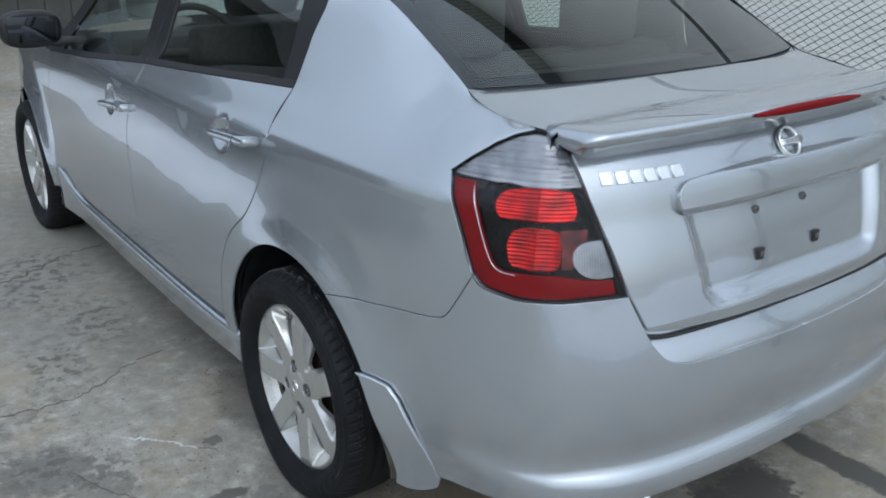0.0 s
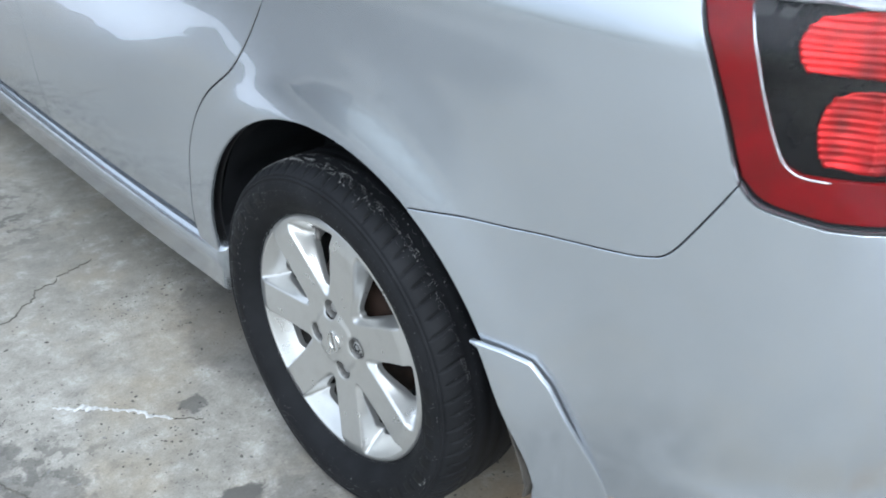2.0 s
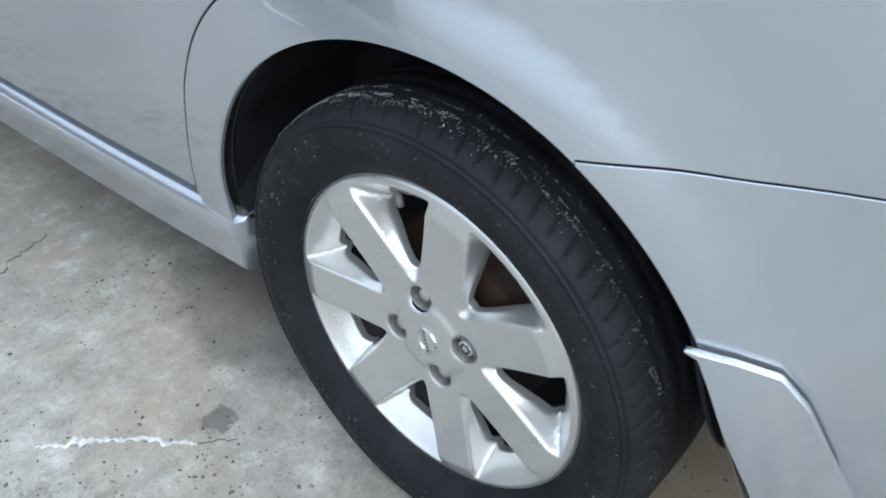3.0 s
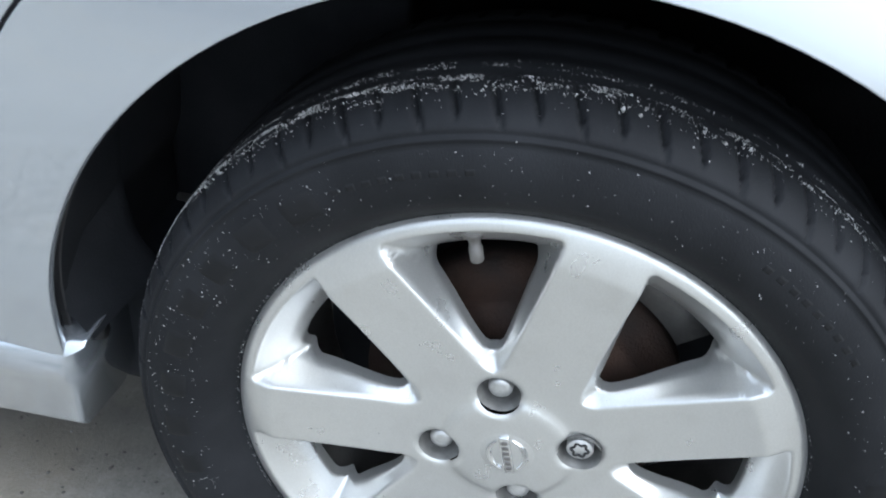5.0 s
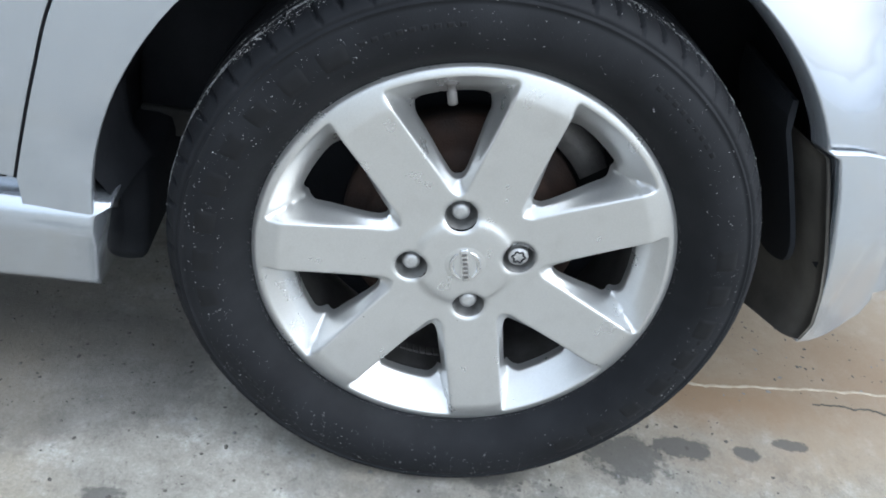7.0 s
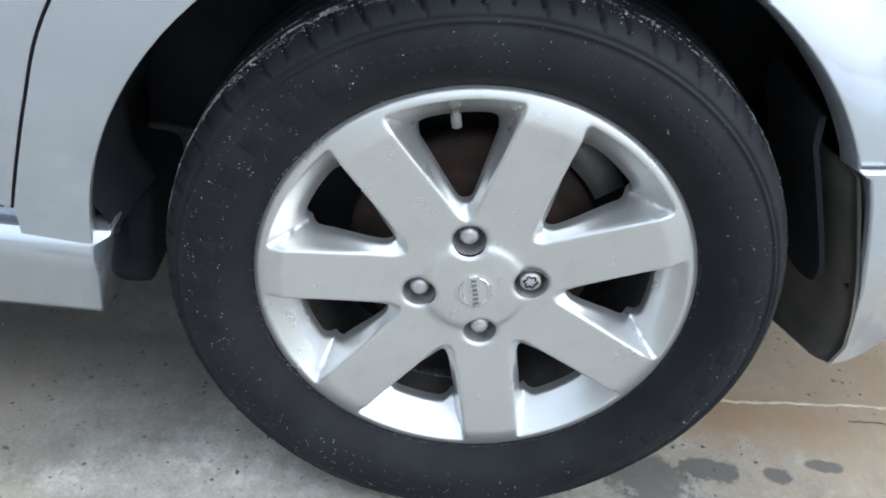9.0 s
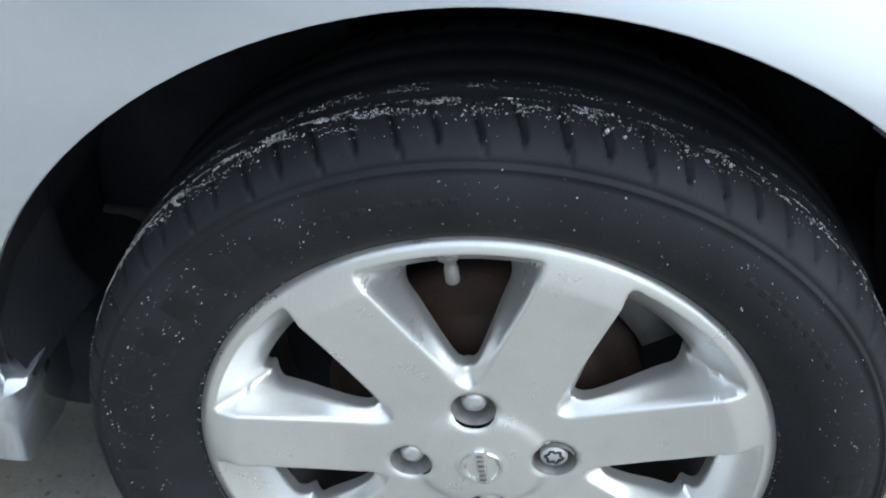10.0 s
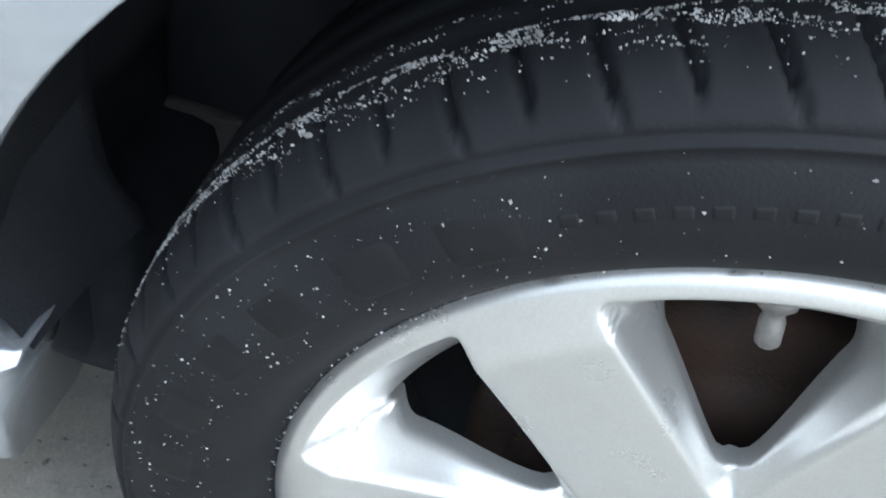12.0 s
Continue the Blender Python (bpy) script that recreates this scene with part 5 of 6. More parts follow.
def rim_mesh():
    loops = []
    loops.append(ring_pts(0, 0, 0.226, 220))
    for k in range(7):
        loops.append(trace(HOLE, k))
    for a in LUGS:
        loops.append(ring_pts(0.057 * math.cos(radians(a)), 0.057 * math.sin(radians(a)), 0.0172, 40))
    n_open = len(loops)
    for k in range(7):
        for level, n in ((0.0, 220), (0.0016, 200), (-0.0012, 200), (-0.0026, 180), (-0.0045, 160), (0.0045, 130)):
            loops.append([p for p in trace(EDGE, k, level, n) if float(pocket(np.array(p[0]), np.array(p[1]), *HOLE)) > 0.0008])
        for level in (0.0016, 0.0040):
            loops.append([p for p in trace(HOLE, k, level, 120) if float(pocket(np.array(p[0]), np.array(p[1]), *EDGE)) < -0.0055])
    for r, n in ((0.2235, 220), (0.220, 200), (0.0275, 60), (0.029, 60), (0.0515, 120), (0.0545, 120), (0.0575, 120), (0.194, 240), (0.1975, 240), (0.201, 240)):
        ring = ring_pts(0, 0, r, n)
        loops.append([p for p in ring if r > 0.21 or r < 0.03 or (0.1 < r and float(pocket(np.array(p[0]), np.array(p[1]), *EDGE)) > 0.006) or (r < 0.1 and min(math.hypot(p[0] - 0.057 * math.cos(radians(a)), p[1] - 0.057 * math.sin(radians(a))) for a in LUGS) > 0.0225)])
    pts, edges = [], []
    for i, lp in enumerate(loops):
        b = len(pts)
        pts += lp
        if i < n_open:
            edges += [(b + k, b + (k + 1) % len(lp)) for k in range(len(lp))]
    h = 0.0036
    gx, gy = np.meshgrid(np.arange(-0.225, 0.226, h), np.arange(-0.225, 0.226, h * 0.866))
    gx = gx + (np.arange(gx.shape[0]) % 2)[:, None] * h / 2
    g = np.stack([gx.ravel(), gy.ravel()], 1)
    g = g[np.hypot(g[:, 0], g[:, 1]) < 0.217]
    e, o = pocket(g[:, 0], g[:, 1], *EDGE), pocket(g[:, 0], g[:, 1], *HOLE)
    g = g[(o > 0.006) & ((e > 0.0062) | (e < -0.0065))]
    rr = np.hypot(g[:, 0], g[:, 1])
    g = g[~((abs(rr - 0.1975) < 0.0055) & (pocket(g[:, 0], g[:, 1], *EDGE) > 0.004)) & (abs(rr - 0.0545) > 0.0045)]
    for a in LUGS:
        g = g[np.hypot(g[:, 0] - 0.057 * math.cos(radians(a)), g[:, 1] - 0.057 * math.sin(radians(a))) > 0.0215]
    for a in LUGS:
        pts += ring_pts(0.057 * math.cos(radians(a)), 0.057 * math.sin(radians(a)), 0.0186, 40) + ring_pts(0.057 * math.cos(radians(a)), 0.057 * math.sin(radians(a)), 0.0204, 44)
    pts += [tuple(p) for p in g]
    res = delaunay_2d_cdt([Vector((float(a), float(b))) for a, b in pts], edges, [], 0, 1e-6, True)
    p2 = np.array([tuple(v) for v in res[0]])
    d = rim_depth(p2[:, 0], p2[:, 1])
    verts = [(FACE_X + dd, y, z) for dd, (y, z) in zip(d, p2)]
    cen = np.array([p2[list(q)].mean(0) for q in res[2]])
    drop = pocket(cen[:, 0], cen[:, 1], *HOLE) < -0.0002
    drop |= np.hypot(cen[:, 0], cen[:, 1]) > 0.2262
    for a in LUGS:
        drop |= np.hypot(cen[:, 0] - 0.057 * math.cos(radians(a)), cen[:, 1] - 0.057 * math.sin(radians(a))) < 0.0170
    faces = []
    for q, no in zip(res[2], drop):
        if no:
            continue
        a, b, c = (p2[i] for i in q[:3])
        s = (b[0] - a[0]) * (c[1] - a[1]) - (b[1] - a[1]) * (c[0] - a[0])
        faces.append(tuple(q) if s < 0 else tuple(q[::-1]))
    # walls of the openings
    for i in range(1, 8):
        lp = loops[i]
        b = len(verts)
        deep = 0.011
        c = np.mean(lp, 0)
        for s, sh in ((0.0, 1.0), (0.25, 0.996), (1.0, 0.985)):
            for y, z in lp:
                y2, z2 = c[0] + (y - c[0]) * sh, c[1] + (z - c[1]) * sh
                verts.append((FACE_X + float(rim_depth(np.array(y), np.array(z))) + s * deep, y2, z2))
        n = len(lp)
        for s in (0, 1):
            faces += [(b + s * n + k, b + s * n + (k + 1) % n, b + (s + 1) * n + (k + 1) % n, b + (s + 1) * n + k) for k in range(n)]
    # outer lip
    b = len(verts)
    prof = [(0.226, 0.0182), (0.2255, 0.021), (0.217, 0.025), (0.212, 0.034)]
    n = 160
    for r, x in prof:
        for k in range(n):
            w = 2 * math.pi * k / n
            verts.append((FACE_X + x, r * math.cos(w), r * math.sin(w)))
    for q in range(len(prof) - 1):
        faces += [(b + q * n + k, b + (q + 1) * n + k, b + (q + 1) * n + (k + 1) % n, b + q * n + (k + 1) % n) for k in range(n)]
    def drawn_in(x, y, z):
        k = 1 - 0.008 * float(ease((math.hypot(y, z) - 0.10) / 0.09))
        return x, y * k, z * k
    me = mesh_of("wheel", [drawn_in(*p) for p in verts], faces)
    bm = bmesh.new()
    bm.from_mesh(me)
    bmesh.ops.remove_doubles(bm, verts=bm.verts, dist=0.00012)
    bmesh.ops.recalc_face_normals(bm, faces=bm.faces)
    bm.to_mesh(me)
    bm.free()
    me.set_sharp_from_angle(angle=radians(62))
    return me


def tyre_mesh():
    """A tyre with a shoulder of slanted grooves; it stands on the ground and bulges there."""
    prof = [(0.206, 0.062), (0.214, 0.067), (0.2235, 0.0692), (0.2265, 0.0707), (0.228, 0.0727), (0.231, 0.0762), (0.236, 0.0830), (0.243, 0.0908), (0.252, 0.0972), (0.262, 0.1000), (0.272, 0.1000),
            (0.281, 0.0988), (0.288, 0.0968), (0.2925, 0.0952), (0.2935, 0.0962), (0.2955, 0.0960), (0.2968, 0.0930), (0.2985, 0.0922), (0.3005, 0.0930), (0.304, 0.0905), (0.308, 0.0868), (0.3115, 0.0820), (0.3145, 0.0762),
            (0.3165, 0.0700), (0.3180, 0.0630), (0.3188, 0.0560), (0.3190, 0.0500), (0.3186, 0.0485), (0.3188, 0.0405), (0.3195, 0.0390), (0.3200, 0.0200), (0.3192, 0.0185), (0.3192, 0.0105), (0.3200, 0.0090)]
    prof = [(r - 0.0065 * float(ease((r - 0.275) / 0.042)) - 0.0018 * (1 - float(ease((r - 0.232) / 0.03))), x) for r, x in prof]
    full = prof + [(r, -x) for r, x in prof[::-1]]
    n_groove, sub = 76, 16
    steps = n_groove * sub
    verts, faces, m = [], [], len(full)
    cx = -0.768
    for k in range(steps):
        for i, (r, x) in enumerate(full):
            on = ease((r - 0.2955) / 0.004) * (abs(x) > 0.050)
            lean = (r - 0.30) * 16 + (0.09 - abs(x)) * 12
            ph = (k / sub + lean * 0.6) % 1.0
            long = int(k / sub + lean * 0.6) % 2
            g = ease(1.4 - abs(ph - 0.5) * 15.0) * on * (1 if long or r > 0.3035 else 0.0)
            rr, xx = r - 0.0055 * g * (abs(x) < 0.084), x - math.copysign(0.0045, x) * g * (abs(x) > 0.060)
            a = 2 * math.pi * k / steps
            y, z = rr * math.cos(a), rr * math.sin(a)
            side = ease((-z - 0.20) / 0.11)
            xx = xx + math.copysign(0.006 * side, xx) * (r > 0.235) * (r < 0.31)
            verts.append((cx - xx, y, max(z, -0.3045 + 0.02 * (0.320 - rr))))
    for k in range(steps):
        for i in range(m - 1):
            a, b = k * m + i, ((k + 1) % steps) * m + i
            faces.append((a, b, b + 1, a + 1))
    return mesh_of("tyre", verts, faces)


def arc_blocks(parent, a0, widths, r0, r1, x, lift=0.0007):
    """Plain raised blocks along an arc of the sidewall, each a part of its own."""
    rs = [0.228, 0.231, 0.236, 0.243, 0.252, 0.262, 0.272, 0.281, 0.288]
    xs = [0.0727, 0.0762, 0.083, 0.0908, 0.0972, 0.1, 0.1, 0.0988, 0.0968]
    a = a0
    for w, gap in widths:
        v, f, n, m = [], [], 9, 7
        for i in range(n):
            for j in range(m):
                p, q = i / (n - 1), j / (m - 1)
                edge = min(p, 1 - p, q, 1 - q) < 1e-6
                r, t = r0 + (r1 - r0) * q, radians(a - w * p)
                out = np.interp(r, rs, xs) + 0.006 * float(ease((-r * math.sin(t) - 0.20) / 0.11)) + (-0.0006 if edge else lift)
                v.append((-0.768 - out, r * math.cos(t), r * math.sin(t)))
        f = [(i * m + j, i * m + j + 1, (i + 1) * m + j + 1, (i + 1) * m + j) for i in range(n - 1) for j in range(m - 1)]
        piece("sidewall_mark", mesh_of("sidewall_mark", v, f), MARK, parent, "raised plain mark on the tyre wall")
        a -= w + gap


def grit_mesh():
    """Crumbs of dirty snow: thick on the tread's shoulder, sparse on the sidewall."""
    rnd = random.Random(5)
    verts, faces = [], []
    def crumb(p, s):
        b = len(verts)
        for d in ((1, 0, 0), (-1, 0, 0), (0, 1, 0), (0, -1, 0), (0, 0, 1), (0, 0, -1)):
            k = s * rnd.uniform(0.4, 1.3)
            verts.append(tuple(p[i] + d[i] * k + rnd.uniform(-0.3, 0.3) * s for i in range(3)))
        for q in ((0, 2, 4), (2, 1, 4), (1, 3, 4), (3, 0, 4), (2, 0, 5), (1, 2, 5), (3, 1, 5), (0, 3, 5)):
            faces.append(tuple(b + i for i in q))
    def at(a, r, x):
        return (-0.768 - x, r * math.cos(radians(a)), r * math.sin(radians(a)))
    for _ in range(24000):
        a = rnd.gauss(62, 34) if rnd.random() < 0.75 else rnd.uniform(5, 185)
        if not 2 < a < 190:
            continue
        x = min(0.085, max(0.030, rnd.gauss(0.050, 0.010)))
        clump = noise.noise(Vector((a * 0.25, x * 160, 0.0))) + 0.7 * noise.noise(Vector((a * 1.3, x * 420, 4.0)))
        if clump < rnd.uniform(-0.1, 0.35):
            continue
        r = np.interp(x, [0.0385, 0.040, 0.0405, 0.048, 0.0486, 0.050, 0.056, 0.063, 0.070, 0.0762, 0.082, 0.0868], [0.3192, 0.318, 0.3175, 0.3175, 0.3180, 0.319, 0.3188, 0.318, 0.3165, 0.3145, 0.3115, 0.308])
        r -= 0.0065 * float(ease((r - 0.275) / 0.042))
        crumb(at(a, r + 0.0004, x), rnd.choice((0.00022, 0.0003, 0.0004, 0.0005, 0.0007)) * rnd.uniform(0.6, 1.3))
    for _ in range(4400):
        a = rnd.uniform(0, 360)
        r = rnd.choice((rnd.uniform(0.2235, 0.229), rnd.uniform(0.224, 0.236), rnd.uniform(0.23, 0.296), rnd.uniform(0.235, 0.29)))
        dense_here = 1.0 if 0 < a < 60 or 250 < a < 350 else 0.45
        if rnd.random() > dense_here:
            continue
        x = np.interp(r, [0.228, 0.231, 0.236, 0.243, 0.252, 0.262, 0.272, 0.281, 0.288, 0.296, 0.304], [0.0727, 0.0762, 0.083, 0.0908, 0.0972, 0.1, 0.1, 0.0988, 0.0968, 0.0955, 0.0905])
        bulge = 0.006 * float(ease((-r * math.sin(radians(a)) - 0.20) / 0.11))
        crumb(at(a, r - 0.0065 * float(ease((r - 0.275) / 0.042)), x + 0.0003 + bulge), rnd.choice((0.0002, 0.0003, 0.0004, 0.0007)) * rnd.uniform(0.6, 1.3))
    for a, x, s in ((43, 0.068, 0.0030), (42.2, 0.064, 0.002), (40, 0.07, 0.0016), (47, 0.06, 0.002), (108, 0.066, 0.002), (96, 0.07, 0.0018), (98, 0.072, 0.0015)):
        crumb(at(a, 0.3112, x), s)
    return mesh_of("snow_grit", verts, faces, smooth=False)


def build_wheels():
    hub_z = 0.305
    rim = piece("wheel", rim_mesh(), ALLOY, car, "silver seven-spoke alloy wheel")
    rim.location = (0, 0.004, hub_z)
    tyre = piece("tyre", tyre_mesh(), RUBBER, rim, "black tyre, dusty and flecked with snow")
    marks = [(6.6, 2.9), (6.2, 3.9), (5.6, 3.4), (6.0, 3.8), (6.2, 3.4), (6.2, 3.6), (6.2, 3.4), (6.2, 3.0)]
    for start in (57.0, 237.0):
        arc_blocks(rim, start, marks, 0.256, 0.280, -0.8676, 0.0008)
    small = [(1.6, 0.8)] * 9
    for start in (80, 140, 205, 330):
        arc_blocks(rim, start, small, 0.268, 0.274, -0.8680, 0.0004)
    piece("snow_grit", grit_mesh(), SALT, rim, "crumbs of dirty snow on the tyre")["kind"] = "stuff"
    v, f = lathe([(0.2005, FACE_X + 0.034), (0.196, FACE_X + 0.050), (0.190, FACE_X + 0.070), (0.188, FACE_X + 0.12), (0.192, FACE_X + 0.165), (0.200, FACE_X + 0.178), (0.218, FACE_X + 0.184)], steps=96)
    piece("rim_barrel", mesh_of("rim_barrel", v, f), BARREL, rim, "inner barrel of the wheel, its shade in the colour")
    for a in LUGS:
        y, z = 0.057 * math.cos(radians(a)), 0.057 * math.sin(radians(a))
        x = FACE_X + float(rim_depth(np.array(y + 0.0172), np.array(z)))
        v, f = lathe([(0.0174, -0.0005), (0.0168, 0.001), (0.0164, 0.008), (0.0158, 0.026), (0.0, 0.0265)], steps=36)
        piece("lug_well", mesh_of("lug_well", [(x + p[0], y + p[1], z + p[2]) for p in v], f), WELL, rim, "recess round a lug nut, its shade in the grey")
    # centre cap with a plain ring and bar
    v, f = lathe([(0.0, -0.8432), (0.012, -0.8430), (0.020, -0.8424), (0.0255, -0.8414), (0.0270, -0.8402), (0.0273, -0.832)], steps=48)
    cap = piece("centre_cap", mesh_of("centre_cap", v, f), ALLOY, rim, "round silver centre cap")
    bm = bmesh.new()
    add_tube(bm, [(-0.8408, 0.0278 * math.cos(a), 0.0278 * math.sin(a)) for a in np.linspace(0, 2 * math.pi, 49)], 0.0010, 5, cap=False)
    part("cap_gap", bm, STEEL, rim)
    # two crescents and the bar between them, standing on the cap
    turned = Matrix.Rotation(radians(76), 4, "X")
    for half in (1, -1):
        bm = bmesh.new()
        rows = []
        for k in range(19):
            t = k / 18
            a = radians(half * (22 + 136 * t))
            w = 0.0010 + 0.0024 * math.sin(math.pi * t)
            ring = []
            for r, x in ((0.0172, -0.8425), (0.0172 - w * 0.35, -0.8446), (0.0172 - w * 1.2, -0.8443), (0.0172 - w * 1.7, -0.8425)):
                ring.append(bm.verts.new(turned @ Vector((x, r * math.cos(a), r * math.sin(a)))))
            rows.append(ring)
        for p, q in zip(rows, rows[1:]):
            for k in range(4):
                bm.faces.new((p[k], p[(k + 1) % 4], q[(k + 1) % 4], q[k]))
        bm.faces.new(rows[0])
        bm.faces.new(rows[-1][::-1])
        part("cap_crescent", bm, CHROME, rim, "chrome crescent on the cap", smooth=False)
    bm = bmesh.new()
    add_box(bm, (-0.8448, -0.0196, -0.0040), (-0.8420, 0.0196, 0.0040), 0.0009, turned)
    bar = part("cap_bar", bm, CHROME, rim, "chrome bar across the cap")
    for k in range(6):
        bm = bmesh.new()
        y0 = -0.0160 + k * 0.0056
        add_box(bm, (-0.8452, y0, -0.0026), (-0.8446, y0 + 0.0036, 0.0026), 0.0002, turned)
        part("bar_mark", bm, STEEL, bar)
    # lug nuts: three plain, one lock nut with a key pattern
    for k, a in enumerate(LUGS):
        y, z = 0.057 * math.cos(radians(a)), 0.057 * math.sin(radians(a))
        bm = bmesh.new()
        if k == 1:
            add_tube(bm, [(-0.820, y, z), (-0.8345, y, z), (-0.8355, y, z)], [0.0108, 0.0108, 0.0100], 20)
            star = []
            for q in range(48):
                w = 2 * math.pi * q / 48
                r = 0.0062 + 0.0011 * math.cos(6 * w)
                star.append((-0.8358, y + r * math.cos(w), z + r * math.sin(w)))
            part("lug_nut", bm, NUT, rim, "lock nut with a star key")
            bm = bmesh.new()
            add_tube(bm, star + [star[0]], 0.0011, 5, cap=False)
            part("lock_key", bm, BLACK, rim)
        else:
            add_tube(bm, [(-0.812, y, z), (-0.8265, y, z), (-0.8290, y, z), (-0.8300, y, z)], [0.0098, 0.0098, 0.0088, 0.0050], 14)
            part("lug_nut", bm, NUT, rim, "dull metal lug nut")
    # valve stem
    va = radians(76)
    c, o = Vector((-0.829, 0.2015 * math.cos(va), 0.2015 * math.sin(va))), Vector((-0.05, -math.cos(va), -math.sin(va)))
    bm = bmesh.new()
    add_tube(bm, [c - o * 0.004, c + o * 0.001, c + o * 0.0015, c + o * 0.010, c + o * 0.0105, c + o * 0.0215, c + o * 0.0225], [0.0085, 0.0085, 0.0042, 0.0042, 0.0050, 0.0050, 0.0042], 12)
    part("valve_stem", bm, STEEL, rim, "metal valve stem with its cap")
    # drum, dark backing and caliper behind the spokes
    v, f = lathe([(0.035, -0.800), (0.07, -0.797), (0.104, -0.792), (0.110, -0.785), (0.111, -0.775), (0.124, -0.772), (0.134, -0.768), (0.1345, -0.742), (0.12, -0.735), (0.12, -0.70)], steps=72)
    drum = piece("brake_drum", mesh_of("brake_drum", v, f), RUST, rim, "rusty brake drum behind the spokes")
    # dark disc widened to the barrel, in place of the shade behind the drum
    v, f = lathe([(0.0, -0.700), (0.16, -0.700), (0.186, -0.706), (0.1885, -0.695)], steps=64)
    piece("dark_backing", mesh_of("dark_backing", v, f), LINER, rim)
    bm = bmesh.new()
    rows = []
    for k in range(16):
        a = radians(100 + 46 * k / 15)
        rows.append([bm.verts.new((x, r * math.cos(a), r * math.sin(a))) for r, x in ((0.140, -0.765), (0.172, -0.762), (0.176, -0.72), (0.138, -0.72))])
    for p, q in zip(rows, rows[1:]):
        for k in range(4):
            bm.faces.new((p[k], p[(k + 1) % 4], q[(k + 1) % 4], q[k]))
    part("brake_plate", bm, STEEL, rim, "grey steel brake plate")
    # wheel weights along the barrel
    bm = bmesh.new()
    for k in range(14):
        a = radians(-98 + 2.6 * k)
        add_box(bm, (-0.006, -0.0035, -0.0015), (0.006, 0.0035, 0.0015), 0.0006, Matrix.Translation((-0.765, 0.186 * math.cos(a), 0.186 * math.sin(a))) @ Matrix.Rotation(a - math.pi / 2, 4, "X"))
    part("balance_weight", bm, STEEL, rim)
    # the other three, turned as they stand
    for x_side, y, turn in ((1, 2.686, 25), (-1, 0.004, 10), (-1, 2.686, 40)):
        m = Matrix.Translation((0, y, hub_z)) @ (Matrix.Identity(4) if x_side > 0 else Matrix.Rotation(math.pi, 4, "Z"))
        other = copy_thing(rim, m)
        other.parent = car


build_wheels()


